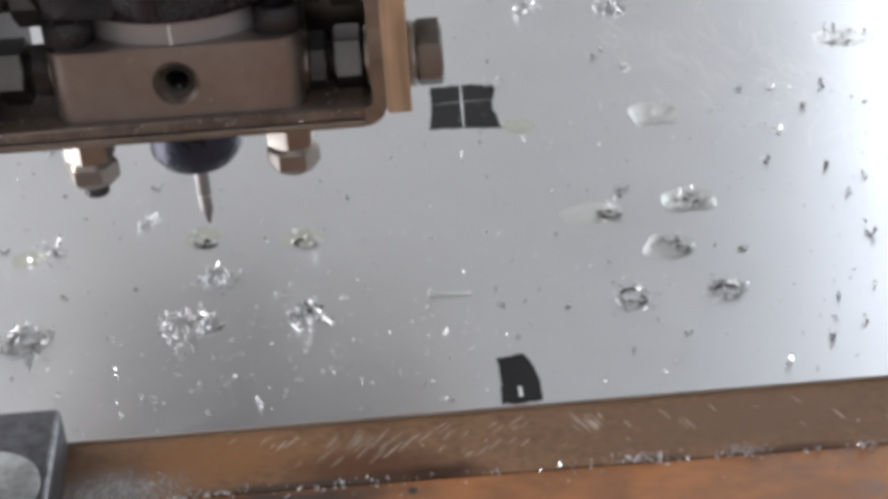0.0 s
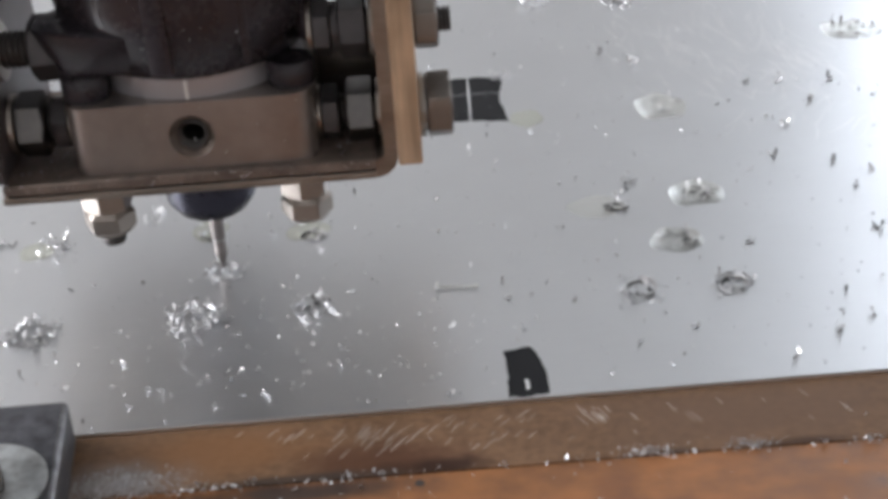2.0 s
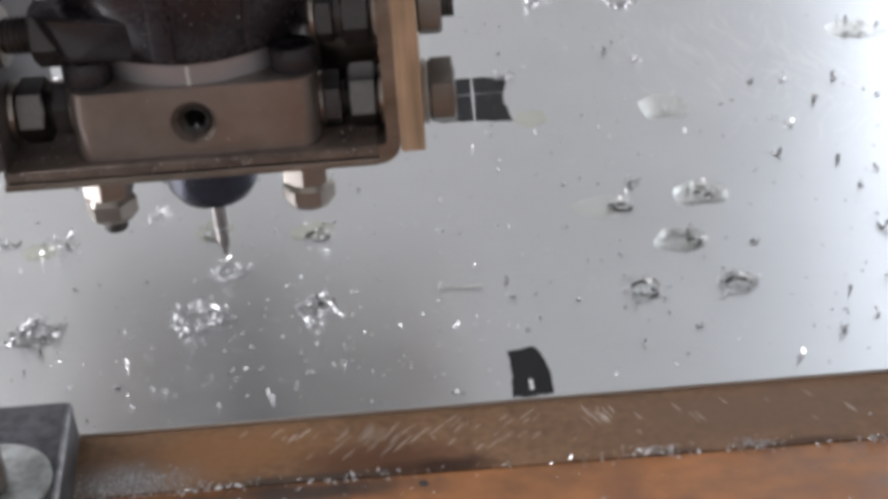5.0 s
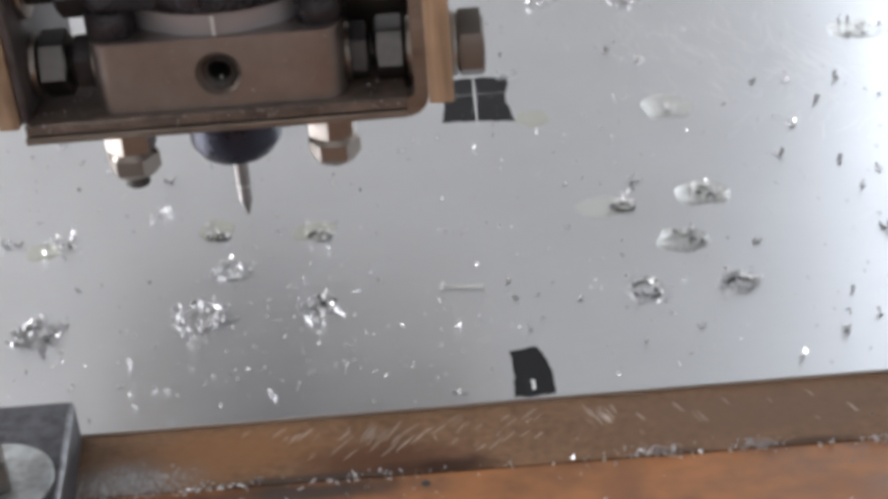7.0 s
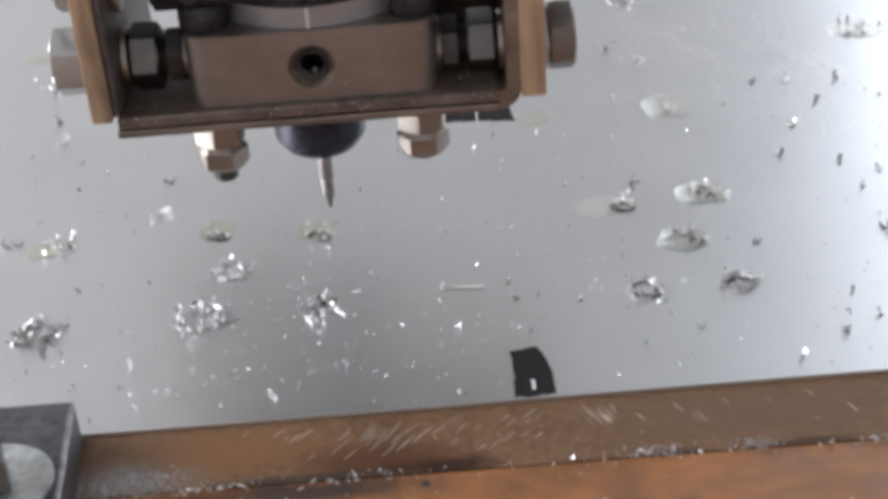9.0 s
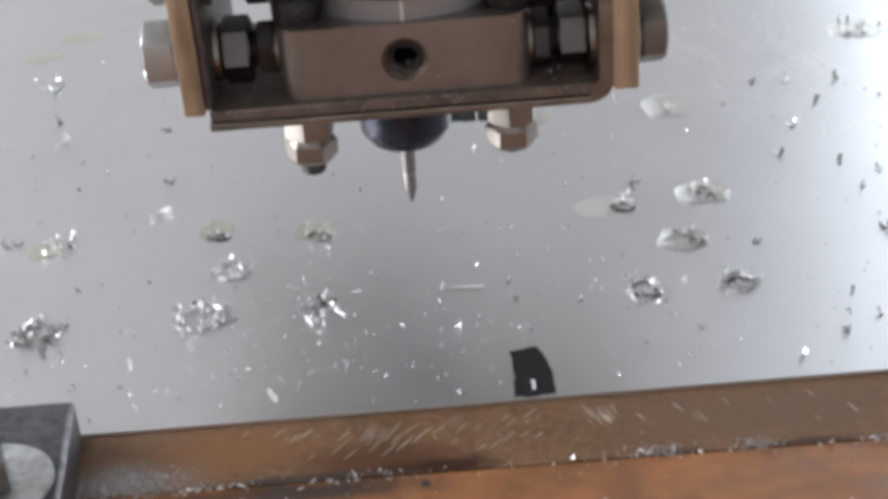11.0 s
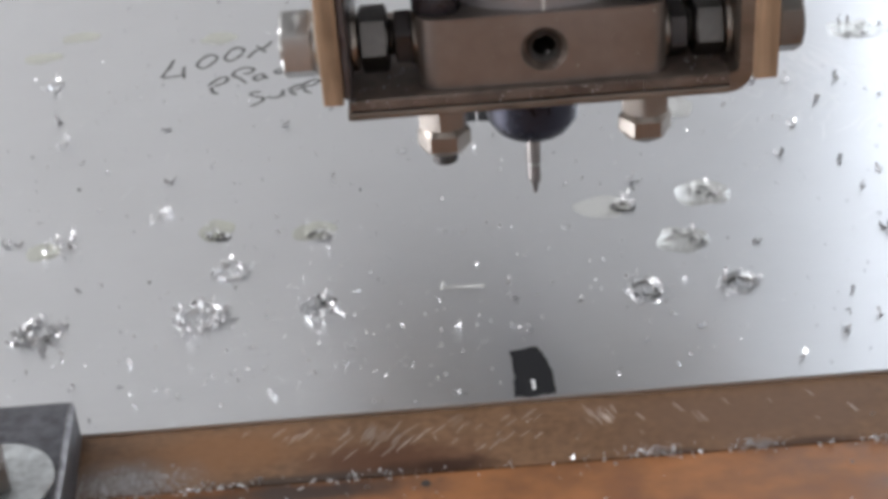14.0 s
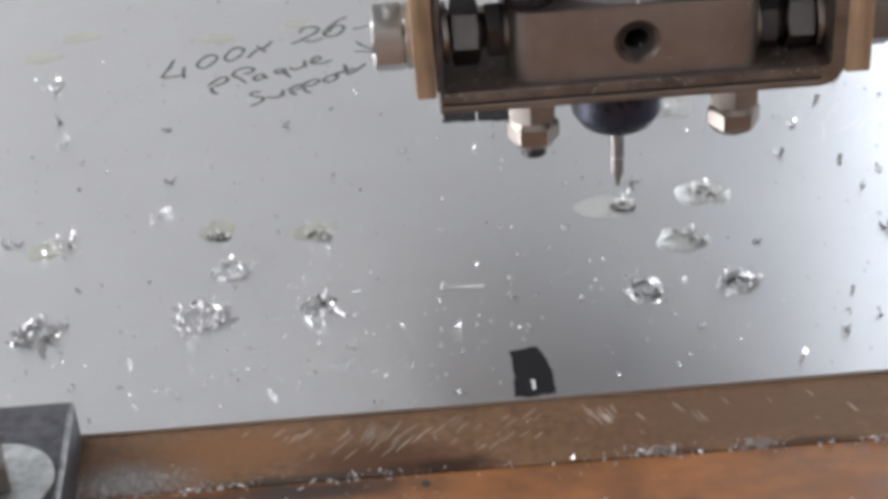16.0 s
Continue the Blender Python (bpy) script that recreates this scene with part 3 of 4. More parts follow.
oil((-68.0, 149.0), 6.0, 5.0, 0.07, M_OIL_OLD, 10, OLD)
oil((-43.0, 157.0), 4.6, 5.0, 0.07, M_OIL_OLD, 11, OLD)
oil((-115.0, 159.0), 6.5, 4.6, 0.07, M_OIL_OLD, 12, OLD)
oil((-124.5, 143.0), 6.5, 4.4, 0.07, M_OIL_OLD, 13, OLD)
oil((132, 116), 9.5, 7.0, 0.3, M_OIL, 9, CLEAR)


# ---- single chips ----
def chip(x, y, size, seed, z=0.0, mat=None, label="small bright curled aluminium chip"):
    rng = random.Random(seed)
    bm = bmesh.new()
    bm_chip(rng, size * 1.7, size * 0.6, rng.uniform(1.0, 4.0), pose(0, 0, 0, rng.uniform(-15, 15), 0, 0), bm)
    if size > 1.2:
        bm_chip(rng, size * 1.2, size * 0.5, rng.uniform(1.5, 4.5), pose(size * 0.3, size * 0.2, size * 0.1, rng.uniform(-40, 40), 20, rng.uniform(60, 200)), bm)
    low = min(v.co.z for v in bm.verts)
    bmesh.ops.translate(bm, vec=(0, 0, 0.02 - low), verts=bm.verts)
    bmesh.ops.recalc_face_normals(bm, faces=bm.faces)
    return thing("metal_chip", bm, mat or M_CHIP, label, "metal chip", "single chips on the plate",
                 at=shift(x * MM, y * MM, z * MM) @ pose(0, 0, 0, 0, 0, rng.uniform(0, 360)), smooth=25)


for k, (x, y) in enumerate([(61.5, 18.0), (64.5, 22.5), (68.0, 16.6), (70.0, 20.4), (66.2, 14.6), (53.0, -2.5), (57.0, -5.0), (60.5, -3.2), (59.0, 1.0), (45.5, 17.0), (47.0, 20.0),
                            (43.6, 15.0), (62.0, 73.0), (71.0, 74.5), (65.0, 67.0), (-55.0, 16.0), (-58.0, 20.0), (-30.6, 12.6), (-28.5, 15.5), (-33.0, 16.5), (49.0, 27.0), (50.5, 31.0)]):
    chip(x, y, 0.9 + 0.25 * (k % 3), 900 + k, 0.2)


# torn burrs and fine glints in the drops
for k, (x, y, rx, ry, burrs) in enumerate([(65.0, 18.6, 5.6, 5.6, 5), (56.7, -3.9, 5.0, 5.4, 4), (45.4, 14.6, 3.2, 3.4, 4), (66.0, 72.0, 5.8, 7.0, 2), (-55.6, 15.6, 3.6, 3.4, 4), (-30.2, 11.6, 4.0, 3.4, 4)]):
    pile((x, y), rx, ry, 20, 0.62, 0.6, ring=0.72, seed=60 + k, hollow=False, burrs=burrs)
# burrs coloured dark to stand in for chips that mirror the dark
for k, (x, y, rx, ry, burrs) in enumerate([(64.6, 19.6, 3.2, 2.6, 3), (68.2, 15.6, 2.4, 2.0, 3), (59.0, -5.6, 2.6, 2.2, 3), (57.4, -1.4, 2.4, 1.8, 2), (45.0, 14.0, 3.6, 2.0, 4), (49.6, 24.0, 1.2, 4.0, 2),
                                           (-55.2, 14.4, 3.6, 2.4, 4), (-30.0, 10.6, 3.8, 2.4, 4), (65.7, -26.0, 4.6, 3.6, 4), (44.8, -25.0, 4.4, 4.6, 4), (-27.0, -22.0, 4.0, 4.6, 4), (-93.0, -26.0, 4.6, 4.0, 3)]):
    pile((x, y), rx, ry, 6, 0.7, 0.5, ring=0.6, seed=80 + k, hollow=False, burrs=burrs, mat=M_BURR_SHADED)


for k, (x, y) in enumerate([(11.3, 11.0), (24.9, -3.7), (42.3, -9.5), (60.2, -13.0), (13.7, 9.2), (15.2, -36.4), (33.6, -56.9), (-8.3, -48.9), (-16.7, -48.8), (-42.1, -36.8), (-24.6, -45.6), (-67.8, -51.4), (-59.4, -51.8), (-71.1, -32.8), (-65.7, -11.8), (-40.7, -20.8), (-28.7, -48.3), (-1.9, -51.8), (2.7, -44.0), (-23.4, -44.7), (-79.4, -38.9), (-93.2, -49.1), (-47.6, -57.6), (-30.5, -48.4), (-48.9, -37.0), (-0.9, 10.0), (9.9, 53.4), (25.1, 35.3)]):
    chip(x, y, 0.78 * (0.75 + 0.5 * ((k * 7) % 5) / 4), 100 + k)
for k, (x, y) in enumerate([(80.6, 28.6), (105.4, 15.1), (106.7, 68.0), (92.2, 81.4), (72.5, -56.0), (89.5, -30.6), (111.8, 23.4), (103.4, -6.2), (93.0, -42.1), (72.7, -6.9), (47.4, -55.3), (83.3, -48.5), (96.3, 51.4), (17.8, -38.3), (1.3, -33.8), (15.8, -24.0), (14.4, -17.7), (52.9, 111.7), (124.3, 68.6), (88.7, 35.4), (48.2, 52.7), (100.3, 81.1)]):
    chip(x, y, 1.45 * (0.75 + 0.5 * ((k * 7) % 5) / 4), 200 + k, 0.0, M_FLAKE if k % 2 else M_CHIP, "small curled aluminium chip")
for k, (x, y) in enumerate([(-111.6, 45.9), (-70.8, 46.7), (-60.3, 55.7), (-78.8, 98.3), (-74.0, 93.3), (-44.8, 80.2), (-105.4, 77.7), (-22.2, 96.0), (-7.6, 68.0), (-124.1, 125.9), (-105.7, 122.4), (-5.7, 12.2), (-9.2, 12.8), (-19.7, 13.0), (-42.0, 22.3), (-24.9, -4.1), (-33.9, -13.1), (-91.9, -40.9), (-72.2, -38.2), (-52.6, -49.3), (-72.6, -61.6), (-38.0, -53.2), (-16.7, -60.0), (63.7, -42.5), (30.2, -27.3), (33.4, -11.0), (29.9, 5.2)]):
    chip(x, y, 0.8 * (0.75 + 0.5 * ((k * 7) % 5) / 4), 300 + k)
for k, (x, y) in enumerate([(-0.1, 8.5), (13.7, -35.0), (-39.9, 14.1), (-89.7, 55.2), (-87.6, 33.2), (-76.1, 106.9), (-123.7, 123.6), (-69.5, -39.6), (-85.1, -33.2), (-81.0, -47.2),
                            (-26.8, 17.0), (-27.5, 5.7), (0.8, -59.3), (8.2, -52.5), (28.9, -27.1), (-57.8, -53.3), (-36.7, -55.0), (84.2, -45.3)]):
    chip(x, y, 1.05 * (0.75 + 0.5 * ((k * 7) % 5) / 4), 400 + k)
for k, (x, y) in enumerate([(-79.8, 99.3), (-75.7, 80.1), (-108.6, 90.5), (-105.1, 73.4), (-43.1, 77.0), (-98.3, 16.2), (-92.4, 15.0), (-108.6, 18.1), (-106.0, 16.8), (-90.5, -33.1), (-85.7, -6.9),
                            (103.6, 30.3), (116.9, 82.1), (54.2, -41.1), (-71.6, 46.0), (-41.3, 22.2)]):
    chip(x, y, 1.5 * (0.75 + 0.5 * ((k * 7) % 5) / 4), 450 + k, 0.0, M_FLAKE, "dull grey curled aluminium chip")


# ---- stop block with its bolt ----
stop = tagged(new("stop_block"), "dark steel stop block bolted down at the plate's front edge", "stop block")
stop_bm = bm_box(-126, -75.6, -118, -64.0, -1.0, 9, 1.0, 3)
for v in stop_bm.verts:
    v.co.x += -(v.co.y + 64.0) * 0.095
stop_body = part("block", stop_bm, M_STOP, stop)
stop_body.data.materials.append(M_WORN)
for p in stop_body.data.polygons:
    if max(abs(c) for c in p.normal) < 0.97 and abs(p.normal.z) > 0.2:
        p.material_index = 1
washer = bm_lathe([(4.4, 9.02), (11.6, 9.02), (11.9, 9.3), (11.9, 10.1), (11.5, 10.4), (4.4, 10.4)], 56, shift(-86.4, -90.4, 0))
part("washer", washer, M_WASHER, stop, "dull zinc washer")
bolt = part("bolt_head", bm_hex(13, 5.5, shift(-88.8, -91.4, 10.4), 0.6, turn=0.3), M_HEAD_DARKENED, stop, "zinc-plated hexagon bolt")
part("bolt_end", bm_thread(3.9, 2.4, shift(-88.8, -91.4, 15.9)), M_THREAD, bolt)

# ---- spindle head: the origin is the cutter's tip ----
head = tagged(new("spindle_head"), "black spindle motor in a steel and tan laminate bracket", "spindle head")

blk = carve(bm_box(-24.6, 27.1, -21.8, 24, 36.9, 52.2, 5.0, 6, upright),
            bm_lathe([(3.3, -1), (3.3, 14)], 32, shift(1.4, -21.8, 44.3) @ TO_FRONT @ TO_DOWN),
            bm_lathe([(5.1, -0.3), (3.2, 2.2)], 32, shift(1.4, -21.8, 44.3) @ TO_FRONT @ TO_DOWN))
block = part("clamp_block", blk, M_BLOCK, head, "grey-brown metal block with a threaded hole", smooth=30)
part("hole_chamfer", bm_lathe([(4.75, 0.04), (3.26, 1.95)], 32, shift(1.4, -21.8, 44.3) @ TO_FRONT @ TO_DOWN, False), M_BROWN_STEEL, block, "dark brown chamfer of the hole")
part("hole_thread", bm_lathe([(3.25, 1.0), (2.7, 1.2), (3.25, 1.6), (2.7, 2.0), (3.25, 2.4), (2.7, 2.8), (3.25, 3.2), (2.7, 3.6), (3.25, 4.0), (2.9, 4.6), (2.9, 13.4), (0.0, 13.5)], 28,
                            shift(1.4, -21.8, 44.3) @ TO_FRONT @ TO_DOWN, False), M_THREAD, block, "dark thread of the hole")
for sx, sy in ((-20.2, -14.5), (23.0, -14.5), (-20.2, 17), (23.0, 17)):
    cap = carve(bm_lathe([(4.9, 52.2), (5.1, 52.6), (5.1, 57.0), (4.6, 57.6)], 28, shift(sx, sy, 0)), bm_hex(4.6, 5, shift(sx, sy, 54.6), 0.0))
    part("cap_screw", cap, M_BLACK, block, "black socket head screw")

# motor housing with ribs
body = bm_lathe([(19, 56.8), (23.6, 56.9), (24.8, 57.8), (26.2, 62), (28.6, 67), (29.2, 72), (29.2, 185), (26, 190)], 64, shift(1.8, 3.0, 0))
motor = part("motor_housing", body, M_BLACK, head, "black ribbed motor housing")
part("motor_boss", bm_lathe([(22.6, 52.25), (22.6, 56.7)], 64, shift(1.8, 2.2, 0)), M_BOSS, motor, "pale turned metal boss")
# the glint at the split's edge, put in as a white sliver
part("split", bm_box(1.2, 1.9, -20.9, -20.2, 52.3, 56.6), M_PIN, motor, "white sliver put in for the glint along the boss's split")
for a in (-150, -97, -62, -30, 20, 60, 100, 150):
    c, s = math.cos(radians(a)), math.sin(radians(a))
    wide = 2.4 if a == -97 else 1.0
    rib = bm_box(-wide, wide, -1.3, 1.3, 60, 184, 0.6)
    bmesh.ops.transform(rib, matrix=shift(1.8 + 28.2 * c, 3.0 + 28.2 * s, 0) @ pose(0, 0, 0, 0, 0, a + 90), verts=rib.verts)
    part("rib", rib, M_BLACK, motor)
lug = bmesh.new()
for ring_x, ring_y, r, z in ((-20.8, -13.0, 4.8, 57.8), (-21.4, -12.0, 8.2, 67.2), (-21.4, -12.0, 8.2, 68.0), (-21.3, -11.8, 7.7, 68.4), (-9.5, -14.0, 5.0, 58.0), (-9.0, -17.2, 6.6, 67.2), (-9.0, -17.2, 6.6, 67.6), (-9.0, -17.0, 6.2, 68.0)):
    for k in range(20):
        a = 2 * math.pi * k / 20
        lug.verts.new((ring_x + r * math.cos(a), ring_y + r * math.sin(a), z))
hull = bmesh.ops.convex_hull(lug, input=lug.verts)
bmesh.ops.delete(lug, geom=[e for e in hull["geom_interior"] if isinstance(e, bmesh.types.BMVert)], context="VERTS")
part("lug", lug, M_BLACK, motor, "rounded black ear of the motor flange", smooth=35)

# bent steel channel, lower plate and tan cheeks
channel = part("channel_floor", bm_box(-39.6, 39.2, -24, 26, 34.4, 36.8, 0.3, 1), M_BROWN_STEEL, head, "dark brown steel floor of the channel")
curve_bm = bmesh.new()
rows = []
for k in range(9):
    a = radians(-90 + 90 * k / 8)
    rows.append([(39.2 + 4.8 * math.cos(a), 37.3 + 4.8 * math.sin(a)), (39.2 + 2.0 * math.cos(a), 38.0 + 1.2 * math.sin(a))])
prof = [r[0] for r in rows] + [(44.0, 125), (41.2, 125)] + [r[1] for r in rows[::-1]]
f0 = [curve_bm.verts.new((x, -23.8, z)) for x, z in prof]
f1 = [curve_bm.verts.new((x, 25.8, z)) for x, z in prof]
curve_bm.faces.new(f0[::-1])
curve_bm.faces.new(f1)
for k in range(len(prof)):
    curve_bm.faces.new((f0[k], f0[(k + 1) % len(prof)], f1[(k + 1) % len(prof)], f1[k]))
bmesh.ops.recalc_face_normals(curve_bm, faces=curve_bm.faces)
part("channel_side", curve_bm, M_BRACKET, head, "dark bent side of the channel", smooth=30)
part("channel_side", bm_box(-40.3, -38.6, -23.6, 25.8, 37.0, 125, 0.4, 1), M_SIDE, head, "dark side of the channel")
part("lower_plate", bm_box(-39.9, 39.2, -24.4, 26.2, 32.5, 34.2, 0.35, 2), M_BRACKET, head, "thin lower steel plate")
part("cheek", bm_box(-44.7, -40.4, -24.6, 26, 36.2, 125, 0.5, 2), M_CHEEK, head, "tan laminate side cheek")
part("cheek", bm_box(44.03, 49.2, -24.2, 26, 35.0, 125, 0.5, 2), M_CHEEK, head, "tan laminate side cheek")


def inset_end(inn, edge, inset):
    return max(1.0, inn - inset - edge - 5.0)


def side_bolt(sign_x, y, z, outer, nut_end, inner_mat, inset=8.0):
    """A bolt through one cheek: head or nut outside, stud, nut and washer inside."""
    out = 49.2 if sign_x > 0 else 44.7
    inn = 41.6 if sign_x > 0 else 38.6
    edge = 27.1 if sign_x > 0 else 24.3

    def along(x):
        return shift(sign_x * x, y, z) @ pose(0, 0, 0, 0, 90 * sign_x, 0)

    stud = part("stud", bm_thread(4.0, inn - edge, along(edge), 1.25), M_THREAD, head, "dark threaded stud")
    step = 0.1 if nut_end else 1.6
    if not nut_end:
        part("washer", bm_lathe([(4.2, 0), (6.9, 0), (7.1, 0.3), (7.1, 1.3), (6.7, 1.6), (4.2, 1.6)], 40, along(out)), M_ZINC, stud, "zinc washer")
    # right heads take a darker colour in place of their dimmer reflections
    part("hex_head", bm_hex(11.0 if nut_end else 13.2, outer, along(out + step), 0.9, turn=radians(27 * sign_x)), M_HEAD_DARKENED if sign_x > 0 else M_ZINC, stud, "plated steel hexagon head")
    part("inner_nut", bm_hex(12.5, 6.0, along(inn - inset), 0.8, turn=radians(10 * sign_x)), inner_mat, stud, "dark steel hexagon nut")
    part("inner_washer", bm_lathe([(4.2, 0), (6.4, 0), (6.6, 0.3), (6.6, 1.2), (4.2, 1.5)], 36, along(inn - 1.55)), M_NUT, stud, "worn steel washer")
    part("jam_nut", bm_hex(11, 3.6, along(edge + 1.2), 0.5, turn=radians(20)), M_SCREW, stud, "black jam nut against the block")
    part("spring_washer", bm_lathe([(4.2, 0), (6.0, 0), (6.1, 0.2), (6.1, 0.9), (4.2, 1.0)], 36, along(edge + 0.1)), M_NUT, stud, "thin bright washer against the block")
    if nut_end:
        part("sleeve", bm_lathe([(4.1, 0), (5.2, 0.1), (5.4, 0.4), (5.4, inset_end(inn, edge, inset)), (4.1, inset_end(inn, edge, inset))], 32, along(edge + 4.9)), M_SCREW, stud, "black spacer sleeve")
        part("stud_end", bm_thread(2.7, nut_end, along(out + step + outer), 1.0), M_THREAD, stud)


side_bolt(1, -10, 42.4, 5.6, 0, M_DARK_NUT)
side_bolt(-1, -10, 44.8, 6.8, 0, M_DARK_NUT)
side_bolt(1, -10, 61.7, 5.2, 2.2, M_SCREW)
side_bolt(-1, -10, 62.0, 5.2, 2.2, M_SCREW, 14.0)
# bar added to hide the bright plate in the dark gap between the nuts
part("gap_bar", bm_box(26.0, 41.0, 6, 22, 37.2, 52.4, 0.8, 2), M_BRACKET, head, "steel bar added to fill the dark gap behind the bolts")

for cx, turn, end in ((-20.3, 0.48, 3.2), (23.0, 0.50, 1.3)):
    foot = part("nut", bm_hex(9.6, 6.0, shift(cx, -15.5, 26.4), 0.5, turn=turn + 0.42), M_NUT, head, "plated hexagon nut under the bracket")
    part("lock_nut", bm_hex(10.0, 5.6, shift(cx, -15.5, 20.7), 1.9, turn=turn), M_NUT, foot, "second plated nut locked against the first")
    part("thread_end", bm_thread(2.7, end, shift(cx, -15.5, 20.8 - end)), M_THREAD, foot, "dark threaded bolt end")

collet = part("collet_nut", bm_lathe([(4, 16.0), (7.2, 16.2), (8.2, 16.9), (10.1, 19.6), (10.3, 20.4), (10.3, 32.4)], 56), M_COLLET, head, "dark blued steel collet nut")
part("shank", bm_lathe([(1.62, 7.9), (1.7, 8.2), (1.7, 16.2)], 28), M_BIT, head, "ground carbide cutter shank")
part("shank_ring", bm_lathe([(1.4, 7.3), (1.78, 7.45), (1.78, 7.85), (1.5, 8.0)], 28), M_ZINC, head, "thin bright ring on the cutter")
point = bm_lathe([(0.4, 0.0), (0.5, 0.3), (0.95, 2.3), (1.5, 3.4), (1.55, 4.0), (1.5, 7.4)], 24)
part("cutter_point", point, M_BIT, head, "pointed dull carbide cutter tip")

# unseen plate, arms and clamp added above the view, mirrored as a dark band
added_carriage = part("added_carriage_plate", bm_box(-62, 4, 92, 104, 57, 300, 2.0, 2), M_ADDED_CARRIAGE, head, "unseen pale grey plate added behind the motor to darken the mirrored band")
for sx in (-34, -4):
    part("arm", bm_box(sx - 4, sx + 4, 26.4, 91.9, 128, 168, 1.0, 2), M_ADDED_CARRIAGE, added_carriage)
part("motor_clamp", bm_box(-38, 24.5, 16, 26.3, 126, 170, 1.5, 2), M_ADDED_CARRIAGE, added_carriage, "unseen pale grey clamp added round the motor")

# ---- scattered small chips and swarf ----
rng = random.Random(21)


def scatter(count, draw, size, z=0.0, mat=M_CHIP, label="fine aluminium chips strewn over the plate", name="scattered_chips"):
    bm = bmesh.new()
    for _ in range(count):
        x, y = draw()
        if 11 < x < 22 and -64 < y < -43 and z == 0.0:  # the marker block stays clean
            continue
        s = size * (0.35 + rng.random() ** 2.5 * 1.3)
        bm_chip(rng, s * rng.uniform(0.9, 1.9), s * rng.uniform(0.35, 0.8), rng.uniform(0.3, 3.5), lying(rng, x, y, z + s * 0.2, 30), bm)
    bmesh.ops.recalc_face_normals(bm, faces=bm.faces)
    return thing(name, bm, mat, label, "metal chips", kind="stuff", smooth=25)


scatter(420, lambda: (rng.uniform(-120, 128), rng.uniform(-60, 180)), 0.6)
scatter(210, lambda: (rng.gauss(-58, 28), max(-61.5, rng.gauss(-38, 14))), 0.62)
scatter(110, lambda: (rng.gauss(10, 28), max(-61.5, rng.gauss(-20, 26))), 0.65)
scatter(60, lambda: (rng.gauss(85, 24), rng.gauss(40, 45)), 0.75)


def groove():
    x = rng.uniform(-74, 110) if rng.random() < 0.35 else rng.gauss(rng.choice((-66, -50, -44, -19, 37, 57, 79)), 3.2)
    return max(-74, x), -82.9 + rng.gauss(0, 0.8)


scatter(230, groove, 0.62, -1.0, label="chips gathered in the joint of the bed", name="joint_chips")
scatter(1500, lambda: (max(-73.5, rng.gauss(-63.0, 5.0)), rng.gauss(-80, 2.2)), 0.26, -1.0, M_DUST, "grey swarf on the bed board", "swarf")
scatter(140, lambda: (rng.gauss(37, 3.5), rng.gauss(-81.4, 1.0)), 0.34, -1.0, M_DUST, "grey swarf on the bed board", "swarf")
scatter(140, lambda: (rng.gauss(57, 3), rng.gauss(-81.4, 0.9)), 0.34, -1.0, M_DUST, "grey swarf on the bed board", "swarf")
scatter(60, lambda: (rng.uniform(-70, 100), rng.uniform(-106, -84)), 0.6, -1.3, M_CHIP, "chips lying on the front board", "front_chips")

# dull flakes, dust on the spindle head and a small pit in the front board
scatter(620, lambda: (rng.uniform(-122, 130), rng.uniform(-61, 185)), 0.62, 0.0, M_FLAKE, "dull grey specks on the plate", "specks")


def dust(parent, count, place):
    bm = bmesh.new()
    for _ in range(count):
        x, y, z = place()
        s = rng.uniform(0.2, 0.65)
        bm_chip(rng, s, s * 0.6, rng.uniform(0.5, 3), lying(rng, x, y, z, 90), bm)
    bmesh.ops.recalc_face_normals(bm, faces=bm.faces)
    ob = part("dust_specks", bm, M_CHIP, parent, "bright metal specks stuck to it", smooth=25)
    return tagged(ob, kind="stuff")


def on_motor():
    a = radians(rng.choice((-102, -101.5, -101, -84, -76, -68)) + rng.gauss(0, 3))
    z = rng.uniform(60, 90)
    r = 26.0 + (z - 61) * 0.45 if z < 67 else 29.1
    return 1.8 + r * math.cos(a), 3.0 + r * math.sin(a), z


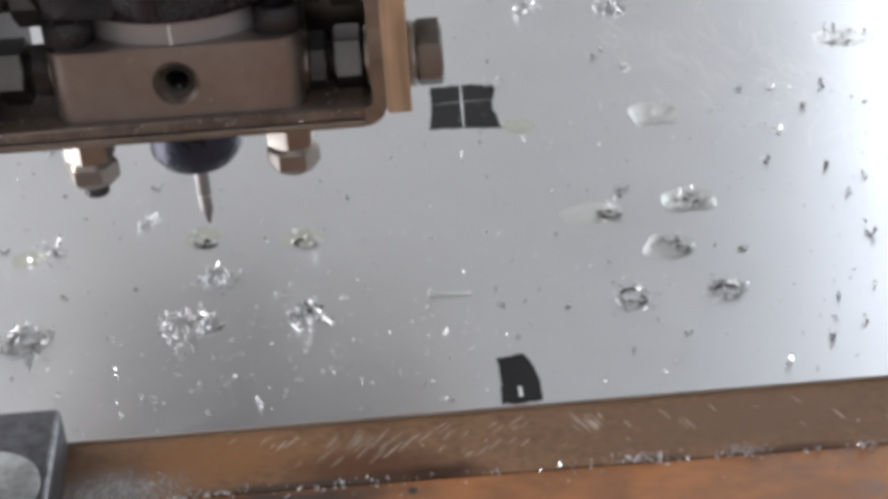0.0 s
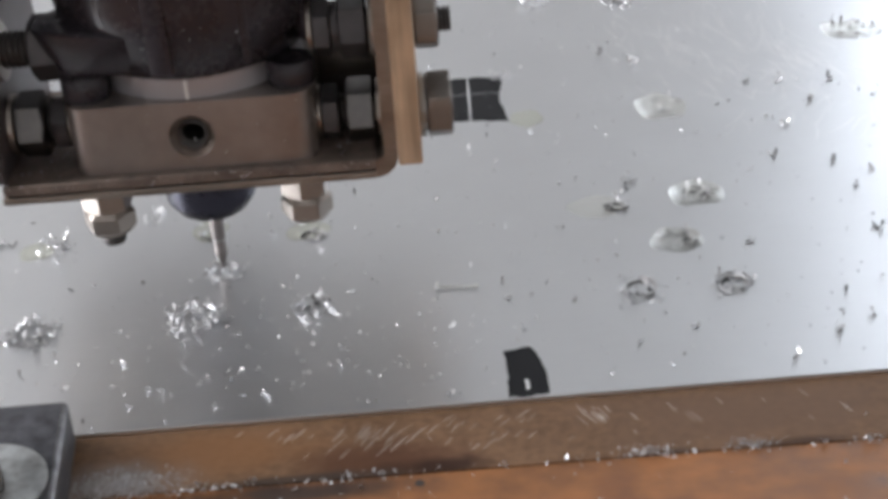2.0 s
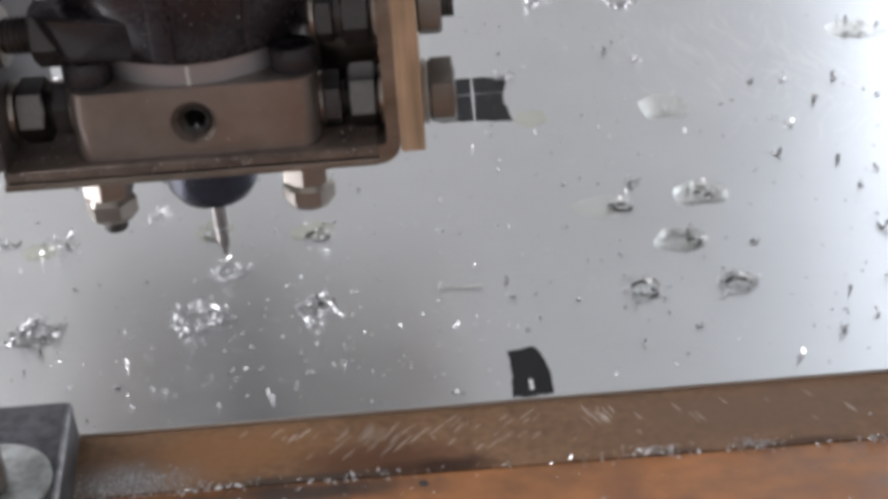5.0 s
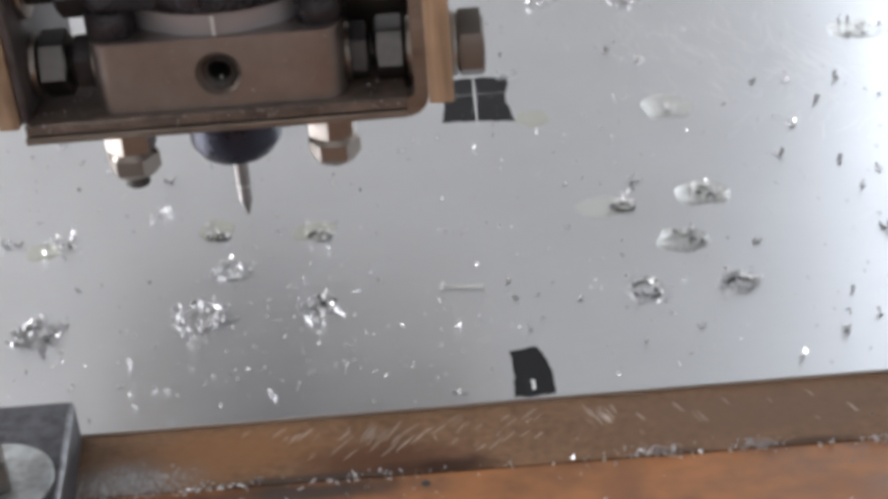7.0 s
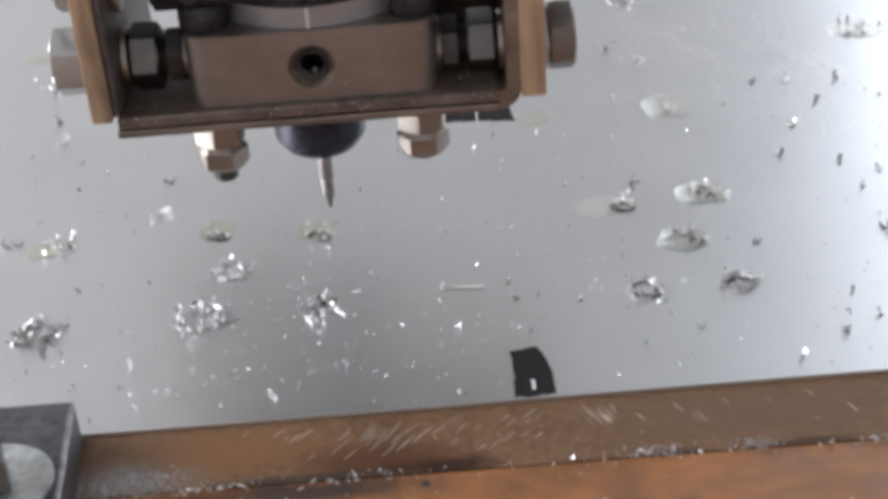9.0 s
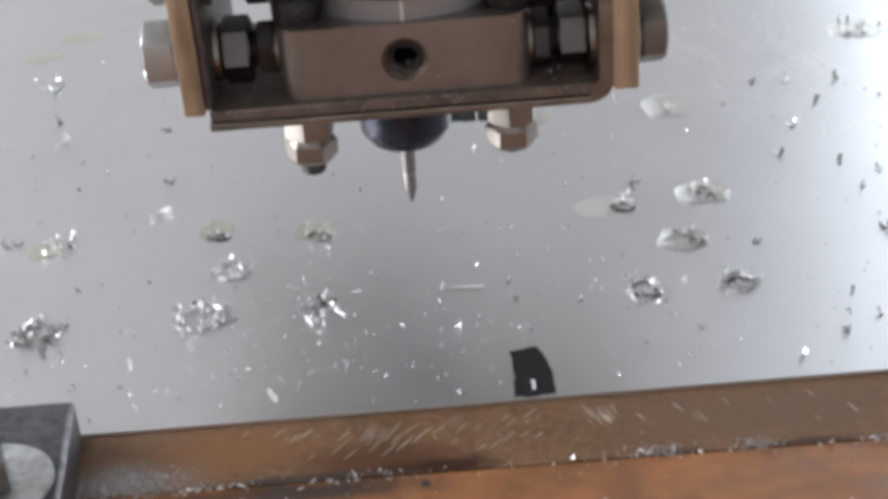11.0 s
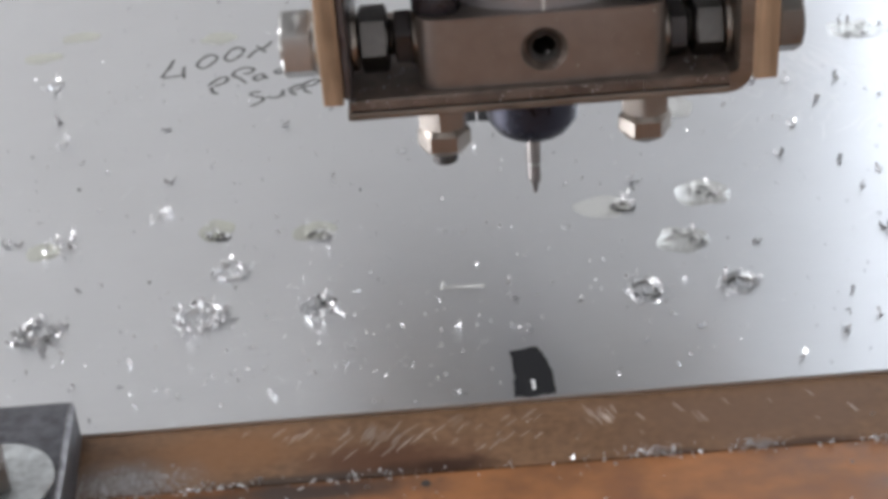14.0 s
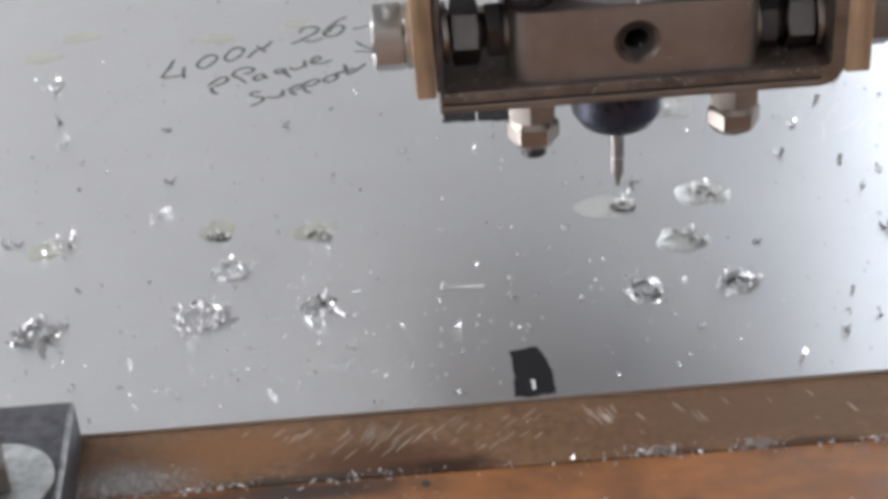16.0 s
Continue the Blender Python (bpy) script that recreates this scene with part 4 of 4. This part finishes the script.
dust(motor, 60, on_motor)
dust(block, 16, lambda: (rng.uniform(-20, 24), -21.85, rng.uniform(38, 51)))
dust(channel, 50, lambda: (rng.uniform(-38, 39), -24.05, rng.uniform(34.5, 36.7)))
dust(channel, 9, lambda: (-39.4 + rng.uniform(0, 1.5), -24.2, 36.9 + rng.uniform(-0.5, 1.2)))
for x0, x1 in ((-38, -27), (29, 38)):
    dust(channel, 16, lambda: (rng.uniform(x0, x1), rng.uniform(-23, -4), 37.1 + 0.5 * rng.random()))
part("pit", bm_lathe([(0.4, -1.35), (0.95, -1.27)], 14, shift(-6.8, -85.6, 0)), M_THREAD, bed, "small dark pit")

# pale scuffs on the bed board
for cx, y0, y1, n, sx, ln, turn in ((-15, -76, -67, 24, 6.5, 7.0, 54), (-33, -69, -65.5, 9, 3.5, 4.0, 52), (7, -78, -66, 22, 9, 4.5, 48), (29, -71, -66, 10, 1.6, 5.0, 115), (58, -78, -66, 14, 22, 4.0, 115)):
    bms = []
    for _ in range(n):
        x, y = cx + rng.gauss(0, sx), rng.uniform(y0, y1)
        a = radians(turn + rng.gauss(0, 3.5))
        l2 = min(ln * rng.uniform(0.25, 1.0) / 2, -64.3 - y)
        bms.append(bm_stroke([(x - l2 * math.cos(a), y - l2 * math.sin(a)), (x, y), (x + l2 * math.cos(a), y + l2 * math.sin(a))], rng.uniform(0.10, 0.42), -1.0, -0.97 + 0.015 * rng.random(), rng))
    thing("scuffs", join(*bms), M_SCUFF, "pale slanting scuffs on the brown board", "scuffs", kind="stuff")


# ---- what moves ----
TIP_Y = -0.002946


def motions():
    rows = [(0.0, -50.7, 15.25), (0.25, -50.8, 13.3), (0.5, -50.8, 11.1), (0.75, -50.8, 8.9), (1.0, -50.85, 6.7), (1.25, -50.85, 4.7), (1.5, -50.85, 2.75),
            (1.65, -50.9, 2.2), (2.0, -50.9, 1.65), (2.5, -50.9, 0.45), (3.0, -50.9, -0.75), (3.5, -50.9, -1.75), (4.0, -50.9, -2.6), (4.1, -50.9, -2.65), (4.2, -50.9, -2.1)]
    rows += [(4.2 + 0.3 * k, -50.9, -2.1 + 2.6 * k) for k in range(1, 7)]
    rows += [(6.2, -50.9, 15.2), (6.3, -50.85, 15.37), (6.4, -50.4, 15.37)]
    t = 6.5
    while t < 16.001:
        rows.append((round(t, 2), -49.49 + 9.565 * (t - 6.5), 15.37))
        t += 0.5
    walk(head, [(s, pose(x * MM, TIP_Y, z * MM)) for s, x, z in rows])


motions()
